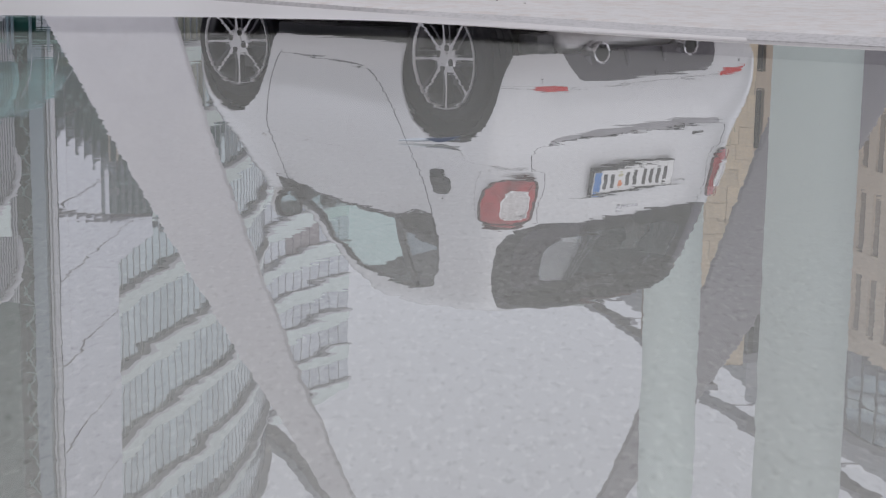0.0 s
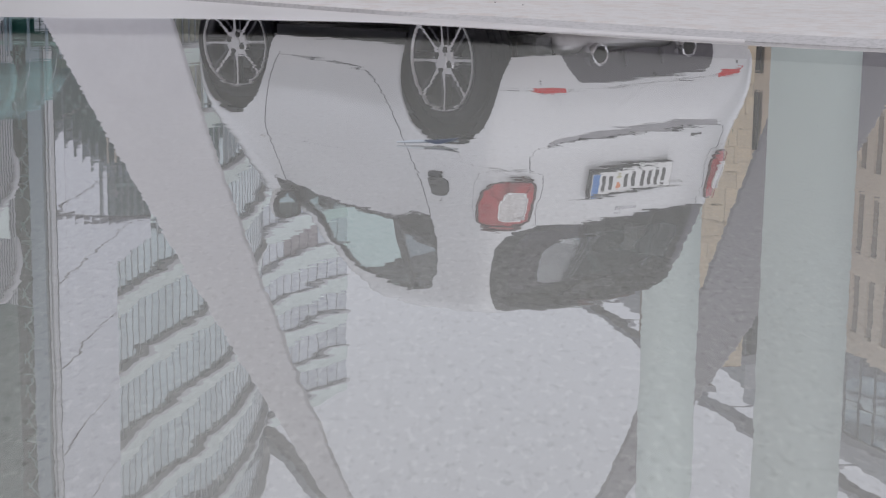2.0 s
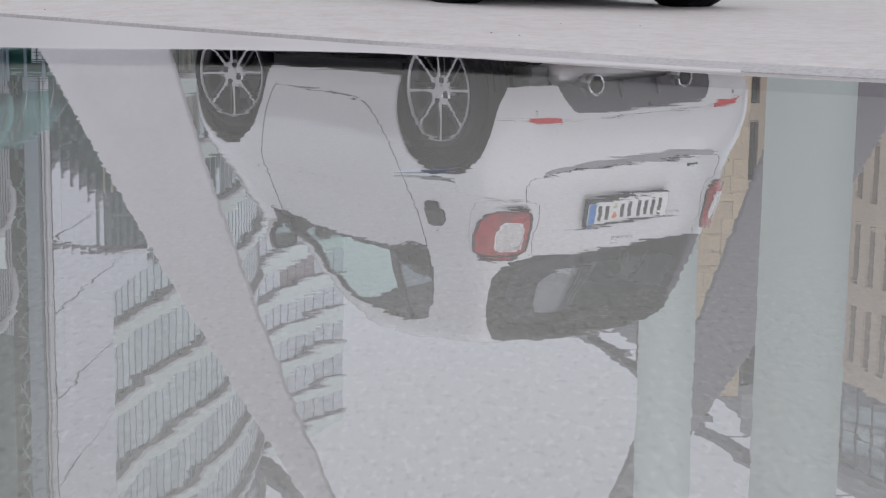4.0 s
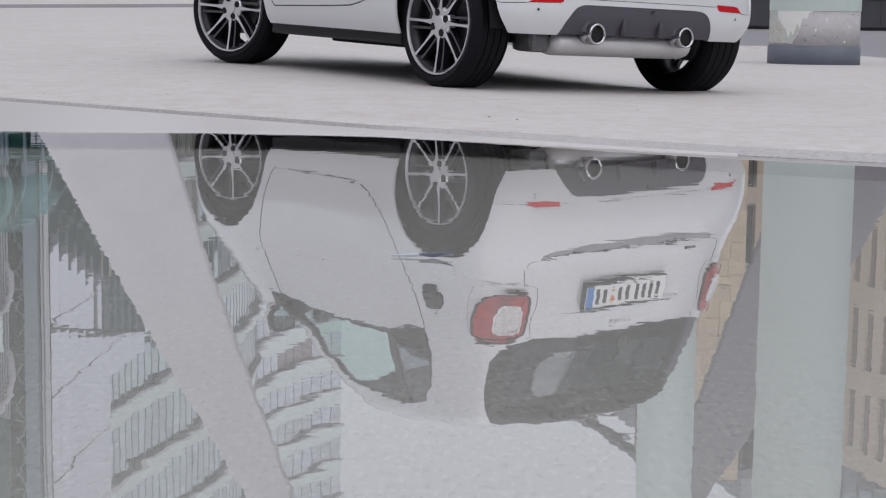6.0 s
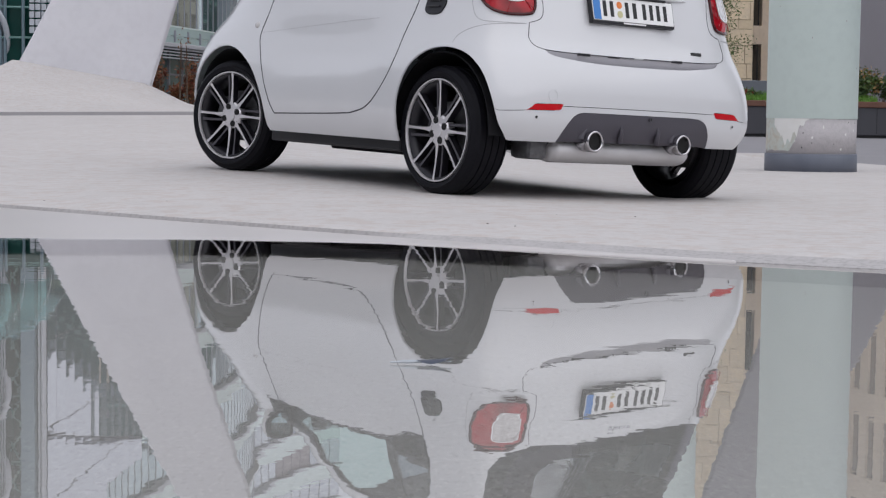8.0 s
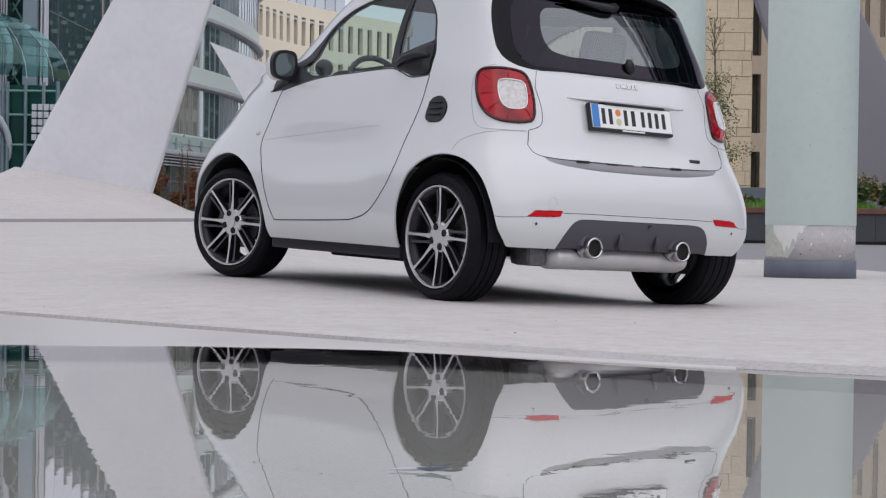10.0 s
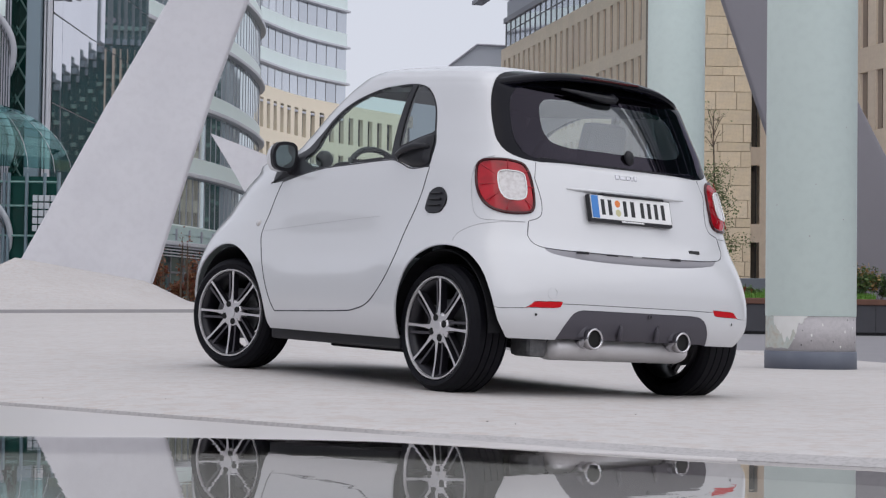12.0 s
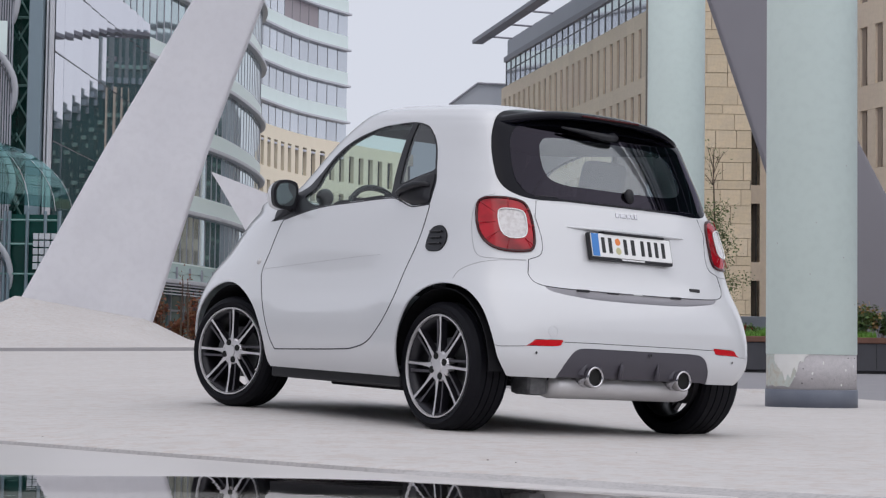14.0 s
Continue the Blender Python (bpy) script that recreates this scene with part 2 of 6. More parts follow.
M_BLOCK = material("sandstone_block", (0.82, 0.67, 0.46), 0.8, spots=[(0.9, (0.56, 0.49, 0.41), 0.8, 1.2), (8, (0.45, 0.36, 0.25), 0.3, 2)], rand=0.35, bump=(12, 0.006), spec=0.2)
M_JOINT = material("mortar_joint", (0.24, 0.20, 0.16), 0.9)
M_CLOSE = material("plain_dark_block", (0.16, 0.18, 0.19), 0.5, spots=[(0.1, (0.20, 0.22, 0.23), 0.7, 1.2)])


M_SHELF = material("wet_pale_concrete", (0.57, 0.54, 0.53), 0.35, spots=[(2, (0.55, 0.52, 0.51), 0.7, 1.0)], bump=(40, 0.001))
M_STEP = material("step_grey", (0.36, 0.35, 0.36), 0.7, spots=[(3, (0.30, 0.29, 0.30), 0.6, 1.0)])
M_BARE = material("bare_concrete", (0.50, 0.475, 0.49), 0.85, spots=[(3, (0.42, 0.40, 0.41), 0.7, 1.2), (28, (0.30, 0.29, 0.30), 0.25, 3.0)], bump=(50, 0.003))
M_FOOT = material("slate_paint", (0.125, 0.14, 0.18), 0.55, spots=[(5, (0.17, 0.185, 0.22), 0.6, 1.5)], bump=(60, 0.001))
M_FILM = material("beige_paint_film", (0.55, 0.53, 0.47), 0.6, spots=[(5, (0.47, 0.55, 0.53), 0.8, 2.0), (22, (0.42, 0.34, 0.25), 0.45, 3.0)])
M_UNDERCOAT = material("white_undercoat", (0.74, 0.74, 0.72), 0.6, spots=[(9, (0.66, 0.65, 0.62), 0.6, 1.5)])
M_BARK = material("bark", (0.13, 0.095, 0.07), 0.85)
M_LEAF = material("green_leaf", (0.085, 0.14, 0.035), 0.55)
M_LEAF_OLIVE = material("olive_leaf", (0.17, 0.20, 0.085), 0.55)
M_LEAF_DARK = material("dark_green_leaf", (0.045, 0.085, 0.028), 0.55)
M_LEAF_OCHRE = material("ochre_leaf", (0.30, 0.19, 0.07), 0.6)
M_LEAF_RED = material("red_leaf", (0.22, 0.06, 0.03), 0.6)
M_LEAF_RUST = material("rust_leaf", (0.24, 0.11, 0.045), 0.6)
M_GRASS = material("grass_blade", (0.13, 0.29, 0.04), 0.6)
M_EARTH = material("earth", (0.05, 0.04, 0.03), 0.9)
M_RUST = material("rust_brown_timber", (0.16, 0.075, 0.05), 0.7, spots=[(4, (0.11, 0.05, 0.035), 0.6, 1.5)])
M_LOWWALL = material("blue_grey_wall", (0.22, 0.24, 0.27), 0.7, spots=[(1, (0.19, 0.21, 0.24), 0.6, 1.0)])


# edge face of the slab: darker than its top, with specks
M_LIP = material("speckled_edge_concrete", (0.47, 0.45, 0.45), 0.8, spots=[(3, (0.40, 0.38, 0.38), 0.7, 1.2), (60, (0.26, 0.25, 0.24), 0.4, 4.0)], bump=(80, 0.002))


def pool_material():
    """Pale concrete with dark aggregate, stretched away from the camera so that specks look rounder in view."""
    m = bpy.data.materials.new("speckled_pool_concrete")
    m.use_nodes = True
    n, l = m.node_tree.nodes, m.node_tree.links
    b = n["Principled BSDF"]
    b.inputs["Roughness"].default_value = 0.7
    tc = n.new("ShaderNodeTexCoord")
    src = (0.485, 0.465, 0.44)
    for scale, lo, hi, second, detail in (((1.2, 0.5, 1), 0.4, 0.65, (0.48, 0.465, 0.445), 4), ((48, 18, 1), 0.50, 0.70, (0.45, 0.43, 0.405), 3), ((120, 45, 1), 0.55, 0.66, (0.57, 0.55, 0.52), 2),
                                          ((130, 48, 3), 0.56, 0.72, (0.37, 0.35, 0.325), 2), ((70, 26, 3), 0.68, 0.78, (0.33, 0.315, 0.295), 2)):
        mp, t, r, x = n.new("ShaderNodeMapping"), n.new("ShaderNodeTexNoise"), n.new("ShaderNodeMapRange"), n.new("ShaderNodeMix")
        mp.inputs["Scale"].default_value = scale
        t.inputs["Scale"].default_value, t.inputs["Detail"].default_value = 1.0, detail
        r.inputs["From Min"].default_value, r.inputs["From Max"].default_value = lo, hi
        x.data_type = "RGBA"
        l.new(tc.outputs["Object"], mp.inputs["Vector"])
        l.new(mp.outputs[0], t.inputs["Vector"])
        l.new(t.outputs["Fac"], r.inputs["Value"])
        l.new(r.outputs["Result"], x.inputs["Factor"])
        if isinstance(src, tuple):
            x.inputs["A"].default_value = (*src, 1)
        else:
            l.new(src, x.inputs["A"])
        x.inputs["B"].default_value = (*second, 1)
        src = x.outputs["Result"]
    l.new(src, b.inputs["Base Color"])
    return m


def water_material():
    """Still water: clear below, mirror gloss that grows towards grazing, slight ripples."""
    m = bpy.data.materials.new("still_water")
    m.use_nodes = True
    n, l = m.node_tree.nodes, m.node_tree.links
    n.remove(n["Principled BSDF"])
    tr, gl, lw, mx = n.new("ShaderNodeBsdfTransparent"), n.new("ShaderNodeBsdfGlossy"), n.new("ShaderNodeLayerWeight"), n.new("ShaderNodeMixShader")
    tr.inputs["Color"].default_value = (0.93, 0.945, 0.94, 1)
    gl.inputs["Roughness"].default_value = 0.0
    gl.inputs["Color"].default_value = (0.92, 0.91, 0.91, 1)
    lw.inputs["Blend"].default_value = 0.5
    pw, ma = n.new("ShaderNodeMath"), n.new("ShaderNodeMath")
    pw.operation, ma.operation = "POWER", "MULTIPLY_ADD"
    pw.inputs[1].default_value = 5.0
    ma.inputs[1].default_value, ma.inputs[2].default_value = 0.71, 0.28
    l.new(lw.outputs["Facing"], pw.inputs[0])
    l.new(pw.outputs[0], ma.inputs[0])
    l.new(ma.outputs[0], mx.inputs[0])
    tc, mp, w1, bu = n.new("ShaderNodeTexCoord"), n.new("ShaderNodeMapping"), n.new("ShaderNodeTexNoise"), n.new("ShaderNodeBump")
    mp.inputs["Scale"].default_value = (24.0, 18.0, 1.0)
    w1.inputs["Scale"].default_value, w1.inputs["Detail"].default_value = 1.0, 2.0
    bu.inputs["Strength"].default_value, bu.inputs["Distance"].default_value = 1.0, 0.000052
    l.new(tc.outputs["Object"], mp.inputs["Vector"])
    l.new(mp.outputs[0], w1.inputs["Vector"])
    l.new(w1.outputs["Fac"], bu.inputs["Height"])
    mp2, w2, bu2 = n.new("ShaderNodeMapping"), n.new("ShaderNodeTexNoise"), n.new("ShaderNodeBump")
    mp2.inputs["Scale"].default_value = (3.5, 9.0, 1.0)          # longer swells across the basin
    w2.inputs["Scale"].default_value, w2.inputs["Detail"].default_value = 1.0, 1.0
    bu2.inputs["Strength"].default_value, bu2.inputs["Distance"].default_value = 1.0, 0.00012
    l.new(tc.outputs["Object"], mp2.inputs["Vector"])
    l.new(mp2.outputs[0], w2.inputs["Vector"])
    l.new(w2.outputs["Fac"], bu2.inputs["Height"])
    l.new(bu.outputs["Normal"], bu2.inputs["Normal"])
    l.new(bu2.outputs["Normal"], gl.inputs["Normal"])
    l.new(tr.outputs[0], mx.inputs[1])
    l.new(gl.outputs[0], mx.inputs[2])
    l.new(mx.outputs[0], n["Material Output"].inputs["Surface"])
    return m


M_POOL = pool_material()
M_WATER = water_material()
# ---------------------------------------------------------------- ground, pool
LIP_X = [-40, -11, -5.86, -3.04, -1.86, -0.957, -0.16, 0.366, 0.814, 1.22, 3.33, 6.8, 13.9, 40]
LIP_Y = [19, 13.25, 10.26, 8.52, 7.55, 6.71, 6.00, 5.54, 5.21, 4.99, 4.00, 2.94, 1.74, -2]


def fall(y):
    """Drop with distance, fitted so that far things stay in place in the camera's view."""
    return -0.0068 * max(0.0, y - 9.2)


def lip_y(x):
    return float(np.interp(x, LIP_X, LIP_Y))


def water_y(x):
    """Edge of the water: it laps over a low shelf before the lip."""
    return min(lip_y(x), float(np.interp(x, [-40, -3.2, -1.39, -0.746, -0.16, 0.355, 0.85], [4.98, 5.62, 5.75, 5.82, 5.77, 5.50, 5.19])))


def smooth01(t):
    t = min(max(t, 0.0), 1.0)
    return t * t * (3 - 2 * t)


def ground_z(x, y):
    """Height of the pale platform: it rises gently to the left and swells into a plinth for the leaning leg."""
    rise = min(max(0.0115 - 0.0125 * x, -0.0016), 0.0265)
    d = max(0.0, y - lip_y(x))
    z = 0.022 + rise * min(d + 0.36 * smooth01(d), 19) + 0.045 * smooth01((y - 27.0) / 0.1) + fall(y)
    swell_up = float(np.interp(x, [-11.5, -10, -9.2, -8.45, -8.0, -5.6, -4.82, -4.0, -3.0], [0, 0.10, 0.32, 0.72, 0.96, 0.56, 0.19, 0.06, 0]))
    along = (y - 27.4) / 6.3 if y < 33.7 else 1 - (y - 34.2) / 4.0
    return z + swell_up * min(1.0, max(0.0, along))


def platform():
    bm = bmesh.new()
    xs = list(np.linspace(-40, -12, 12)) + list(np.linspace(-11.6, 5.2, 113))
    far = list(np.linspace(0, 1, 30) ** 1.5)
    ys_far = [26.0, 26.6, 27.0, 27.1, 27.6] + list(np.linspace(28.2, 46, 40))
    grid = []
    for x in xs:
        y0 = lip_y(x)
        pull = 1 - 0.42 * smooth01((x - 0.5) / 2.0)
        back = 0.12 * smooth01((x + 0.25) / 0.55)        # laid back into a slope so the edge looks bright in the camera's view
        col = [y0 + 0.012 + back, y0 + 0.03 + back] + [y0 + 0.03 + back + (25.5 - y0 - back) * r for r in far[1:]] + [26 + (y - 26) * (pull if y > 27.7 else 1) if pull == 1 else 26 + (y - 26) * (1 - 0.85 * (1 - pull) / 0.42) for y in ys_far]
        grid.append([bm.verts.new((x, y, ground_z(x, y) - (0.004 if i == 0 else 0))) for i, y in enumerate(col)])
    for a, b in zip(grid, grid[1:]):
        for i in range(len(a) - 1):
            bm.faces.new((a[i], b[i], b[i + 1], a[i + 1]))
    low = [bm.verts.new((x, lip_y(x) + 0.002 + 0.006 * noise.noise((x * 9, 0, 0)), 0.0015)) for x in xs]
    deep = [bm.verts.new((x, lip_y(x) + 0.01, -0.2)) for x in xs]
    for i in range(len(xs) - 1):
        bm.faces.new((low[i], low[i + 1], grid[i + 1][0], grid[i][0])).material_index = 1
        bm.faces.new((deep[i], deep[i + 1], low[i + 1], low[i])).material_index = 1
    end = grid[-1]
    foot = [bm.verts.new((5.2, v.co.y, -0.40)) for v in end]
    for i in range(len(end) - 1):
        bm.faces.new((end[i], foot[i], foot[i + 1], end[i + 1]))
    return tagged(part("floor", bm, [M_CONCRETE, M_LIP], smooth=False), "pale coated concrete plaza slab beside a pool", "floor", kind="structure")


def shelf():
    bm = bmesh.new()
    xs = list(np.linspace(-14, -2, 25)) + list(np.linspace(-1.9, 0.84, 56))
    rows = []
    for x in xs:
        y0, y1 = water_y(x) - 0.02 + 0.012 * noise.noise((x * 4, 3, 0)), lip_y(x) + 0.02
        rows.append([bm.verts.new((x, y0 + (y1 - y0) * r, -0.0012 + 0.006 * min(r * 5, 1))) for r in (0, 0.1, 0.25, 0.6, 1)])
    for a, b in zip(rows, rows[1:]):
        for i in range(4):
            bm.faces.new((a[i], b[i], b[i + 1], a[i + 1]))
    return tagged(part("pool_shelf", bm, M_SHELF), "wet pale concrete shelf at the water's edge", "pool edge", kind="structure")


def sheet(name, pts, mat, label, category):
    bm = bmesh.new()
    bm.faces.new([bm.verts.new(p) for p in pts])
    return tagged(part(name, bm, mat), label, category, kind="structure")


platform()
shelf()
POOL = [(-60, -55), (60, -55), (60, -1.5), (12, 2.6), (6, 3.7), (3, 4.8), (1, 5.9), (-3, 9.4), (-12, 14.8), (-40, 20), (-60, 26)]
sheet("pool_floor", [(x, y, -0.05) for x, y in POOL], M_POOL, "speckled concrete bottom of the shallow pool", "pool floor")
sheet("water", [(x, y, 0) for x, y in POOL], M_WATER, "still shallow water with faint ripples", "water").visible_shadow = False
# paving to the right of the slab climbs to the planter; the ground goes on to the horizon
bm = bmesh.new()
cols = [[bm.verts.new((x, y, z)) for y, z in ((6, -0.08), (22, -0.15), (28, -0.17), (34, -0.03), (40, 0.07), (60, -0.02), (900, -0.08))] for x in (2.2, 5.21, 12, 40, 900)]
for a, b in zip(cols, cols[1:]):
    for i in range(6):
        bm.faces.new((a[i], b[i], b[i + 1], a[i + 1]))
tagged(part("pavement", bm, M_PAVING), "grey paving rising towards a planter", "pavement", kind="structure")
sheet("ground", [(-900, 45.9, -0.10), (2.2, 45.9, -0.10), (2.2, 900, -0.10), (-900, 900, -0.10)], M_PAVING, "grey paved square between the buildings", "ground")
sheet("ground_behind", [(-900, -900, -0.24), (900, -900, -0.24), (900, 46, -0.24), (-900, 46, -0.24)], M_PAVING, "grey paved square round the pool", "ground")
bm = bmesh.new()
for x0, x1 in zip(np.linspace(-14, 2, 17), np.linspace(-13, 3, 17)):
    pts = [(x0, 26.98, ground_z(x0, 26.9) - 0.01), (x1, 26.98, ground_z(x1, 26.9) - 0.01), (x1, 26.98, ground_z(x1, 27.2) + 0.002), (x0, 26.98, ground_z(x0, 27.2) + 0.002)]
    bm.faces.new([bm.verts.new(p) for p in pts])
tagged(part("step", bm, M_STEP), "low grey step across the plaza slab", "step", kind="structure")


# ---------------------------------------------------------------- round pillars
def pillar(x, y, r, top):
    z0 = ground_z(x, y) - 0.01
    p = thing("pillar", Matrix.Translation((x, y, z0)), "round pale green pillar with grey foot and peeled paint", "pillar", "round pillars")
    bm = bmesh.new()
    add_lathe(bm, [(r, 0.50), (r, top)], 64)
    part("shaft", bm, M_PILLAR, p, smooth=True)
    bm = bmesh.new()
    add_lathe(bm, [(r - 0.006, 0.16), (r - 0.006, 0.52)], 64)
    part("bare_concrete", bm, M_BARE, p, "bare grey concrete ring", smooth=True)
    bm = bmesh.new()
    add_lathe(bm, [(r + 0.006, 0.0), (r + 0.006, 0.170), (r + 0.001, 0.176)], 64)
    part("foot_band", bm, M_FOOT, p, "slate grey painted foot band", smooth=True)
    # remains of paint: beige film, and a ragged white undercoat beside it
    for nm, a0, a1, mat, dr, seed, deep in (("paint_film", 150, 243, M_FILM, 0.0015, 2, 0.30), ("undercoat", 205, 262, M_UNDERCOAT, 0.003, 7, 0.26)):
        bm = bmesh.new()
        n = 60
        top_r, low_r = [], []
        for i in range(n + 1):
            a = radians(a0 + (a1 - a0) * i / n)
            e = noise.noise((i * 0.23, seed, 0)) * 0.05 + noise.noise((i * 0.9, seed, 4)) * 0.018
            u = i / n
            if nm == "undercoat":
                zl = 0.50 - deep * (1 - abs(2 * u - 0.75)) * 0.9 - e * 1.4
                zl = min(zl, 0.499)
            else:
                zl = 0.505 - deep + e * 0.5 + 0.30 * max(0, (u - 0.85) / 0.15) ** 2 * 0.8
            c, s = math.cos(a), math.sin(a)
            rr = r - 0.006 + dr
            top_r.append(bm.verts.new((rr * c, rr * s, 0.502)))
            low_r.append(bm.verts.new((rr * c, rr * s, min(zl, 0.500))))
        for i in range(n):
            bm.faces.new((low_r[i], low_r[i + 1], top_r[i + 1], top_r[i]))
        part(nm, bm, mat, p, smooth=True)
    # pits (flat patches, their shade in the colour) and paint flecks on the bare ring, nicks in the paint above it
    random.seed(23)
    for nm, mat, count, z0, z1, rr, size in (("pit", M_SOOT_SHADE, 9, 0.22, 0.48, r - 0.006, 0.010), ("paint_fleck", M_UNDERCOAT, 9, 0.22, 0.47, r - 0.006, 0.018), ("nick", M_BARE, 7, 0.6, 2.6, r, 0.008)):
        for _ in range(count):
            a, z = radians(random.uniform(195, 340)), random.uniform(z0, z1)
            bm = bmesh.new()
            ring = []
            for k in range(7):
                t, q = 2 * math.pi * k / 7, size * random.uniform(0.4, 1.0)
                ring.append(bm.verts.new(((rr + 0.0012) * math.cos(a + q * 0.7 * math.cos(t) / r), (rr + 0.0012) * math.sin(a + q * 0.7 * math.cos(t) / r), z + q * math.sin(t))))
            bm.faces.new(ring)
            thicken(bm, 0.001)
            part(nm, bm, mat, p)
    return p


pillar(3.43, 17.0, 0.420, 16)
pillar(3.44, 27.2, 0.430, 16)


# ---------------------------------------------------------------- leaning legs
def leg(name, label, left, right, y, thick, mat):
    """A leaning tapered slab with rounded edges. left, right: (x, z) down its two edges, from the foot upwards."""
    bm = bmesh.new()
    secs = []
    for (xl, zl), (xr, zr) in zip(left, right):
        ring = []
        for t in np.linspace(0, 2 * math.pi, 33)[:-1]:
            c, s = math.cos(t), math.sin(t)
            u = math.copysign(abs(c) ** 0.10, c)
            v = math.copysign(abs(s) ** 0.25, s)
            ring.append(bm.verts.new((xl + (xr - xl) * (u + 1) / 2, y + v * thick / 2, zl + (zr - zl) * (u + 1) / 2)))
        secs.append(ring)
    for a, b in zip(secs, secs[1:]):
        for i in range(32):
            bm.faces.new((a[i], a[(i + 1) % 32], b[(i + 1) % 32], b[i]))
    bm.faces.new(secs[0][::-1])
    bm.faces.new(secs[-1])
    bmesh.ops.recalc_face_normals(bm, faces=bm.faces[:])
    ob = tagged(part(name, bm, mat, smooth=False), label, "structure leg")
    ob.location.z = fall(y)
    return ob


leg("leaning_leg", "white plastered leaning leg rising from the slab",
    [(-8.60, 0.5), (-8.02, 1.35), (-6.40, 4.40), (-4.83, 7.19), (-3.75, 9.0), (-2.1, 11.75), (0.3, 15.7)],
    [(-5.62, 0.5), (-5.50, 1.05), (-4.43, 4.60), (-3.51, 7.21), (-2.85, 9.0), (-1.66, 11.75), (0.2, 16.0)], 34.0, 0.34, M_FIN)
leg("leaning_leg", "leaning leg behind the round pillars, plaster coloured grey for shade",
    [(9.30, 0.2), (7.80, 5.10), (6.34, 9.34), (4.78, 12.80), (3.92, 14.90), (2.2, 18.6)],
    [(13.0, 0.2), (10.55, 4.83), (8.15, 9.40), (6.20, 12.40), (4.62, 14.70), (2.4, 18.8)], 44.0, 0.44, M_FIN_SHADED)
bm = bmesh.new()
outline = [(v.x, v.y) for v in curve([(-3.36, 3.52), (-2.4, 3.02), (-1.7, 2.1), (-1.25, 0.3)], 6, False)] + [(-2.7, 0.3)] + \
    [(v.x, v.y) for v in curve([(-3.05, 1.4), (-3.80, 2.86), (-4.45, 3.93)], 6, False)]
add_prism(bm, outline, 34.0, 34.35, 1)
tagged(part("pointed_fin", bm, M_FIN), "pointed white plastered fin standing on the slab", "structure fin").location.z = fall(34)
# ---------------------------------------------------------------- buildings round the square
def resample(pts, step):
    pts = [Vector((*p, 0)) for p in pts]
    total = sum((b - a).length for a, b in zip(pts, pts[1:]))
    n = max(1, round(total / step))
    out, want, run = [pts[0]], total / n, 0.0
    for a, b in zip(pts, pts[1:]):
        seg = (b - a).length
        while run + seg >= want * len(out) - 1e-6 and len(out) <= n:
            t = (want * len(out) - run) / seg
            out.append(a.lerp(b, min(t, 1)))
        run += seg
    return out


def bays(line, step):
    """Frames along a plan line: x along it, y into the building, z up; and the bay's length."""
    q = resample(line, step)
    out = []
    for a, b in zip(q, q[1:]):
        d = (b - a).normalized()
        m = Matrix(((d.x, -d.y, 0, a.x), (d.y, d.x, 0, a.y), (0, 0, 1, 0), (0, 0, 0, 1)))
        out.append((m, (b - a).length))
    return out


def mesh_of(bm, name, *mats):
    me = bpy.data.meshes.new(name)
    bm.to_mesh(me)
    bm.free()
    for m in mats:
        me.materials.append(m)
    return me


def place(name, me, parent, m):
    o = new(name, me)
    o.parent = parent
    o.matrix_local = m
    return o


def lift(m, z):
    return Matrix.Translation((0, 0, z)) @ m


# ---- office block with pale green bands and long windows, rounded end (nearer) and the curved slab behind it
def ribbon_block(name, label, line, step, z0, floors, pitch, band, depth, mats, ledge=0.35, blinds=()):
    block = thing(name, Matrix(), label, "office building")
    bs = bays(line, step)
    w = bs[0][1]
    m_band, m_glass, m_mull, m_ledge = mats
    me_band = mesh_of(box((0, 0, 0), (w + 0.03, 0.5, band), 0.03), "spandrel", m_band)
    me_ledge = mesh_of(box((0, -ledge, -0.10), (w + 0.03, 0.3, 0.12), 0.05), "ledge", m_ledge)
    me_pane = mesh_of(box((0.03, 0.06, 0), (w - 0.03, 0.10, pitch - band)), "window_pane", m_glass)
    me_pane_b = mesh_of(box((0.03, 0.06, 0), (w - 0.03, 0.10, pitch - band)), "window_pane", M_BLIND)
    bm = bmesh.new()
    add_box(bm, (-0.04, 0.040, 0), (0.04, 0.12, pitch - band))
    add_box(bm, (0, 0.05, pitch - band - 0.10), (w, 0.12, pitch - band - 0.002))
    me_mull = mesh_of(bm, "window_frame", m_mull)
    for k in range(floors):
        z = z0 + k * pitch
        for i, (m, _) in enumerate(bs):
            place("spandrel", me_band, block, lift(m, z))
            place("ledge", me_ledge, block, lift(m, z))
            win = place("window_frame", me_mull, block, lift(m, z + band))
            place("window_pane", me_pane_b if (k, i) in blinds else me_pane, win, Matrix())
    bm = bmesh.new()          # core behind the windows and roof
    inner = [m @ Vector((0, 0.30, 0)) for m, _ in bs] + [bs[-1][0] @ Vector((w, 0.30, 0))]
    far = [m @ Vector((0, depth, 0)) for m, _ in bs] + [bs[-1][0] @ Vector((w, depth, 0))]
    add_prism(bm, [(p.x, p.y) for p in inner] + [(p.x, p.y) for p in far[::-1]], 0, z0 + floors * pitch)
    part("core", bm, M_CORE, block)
    return block


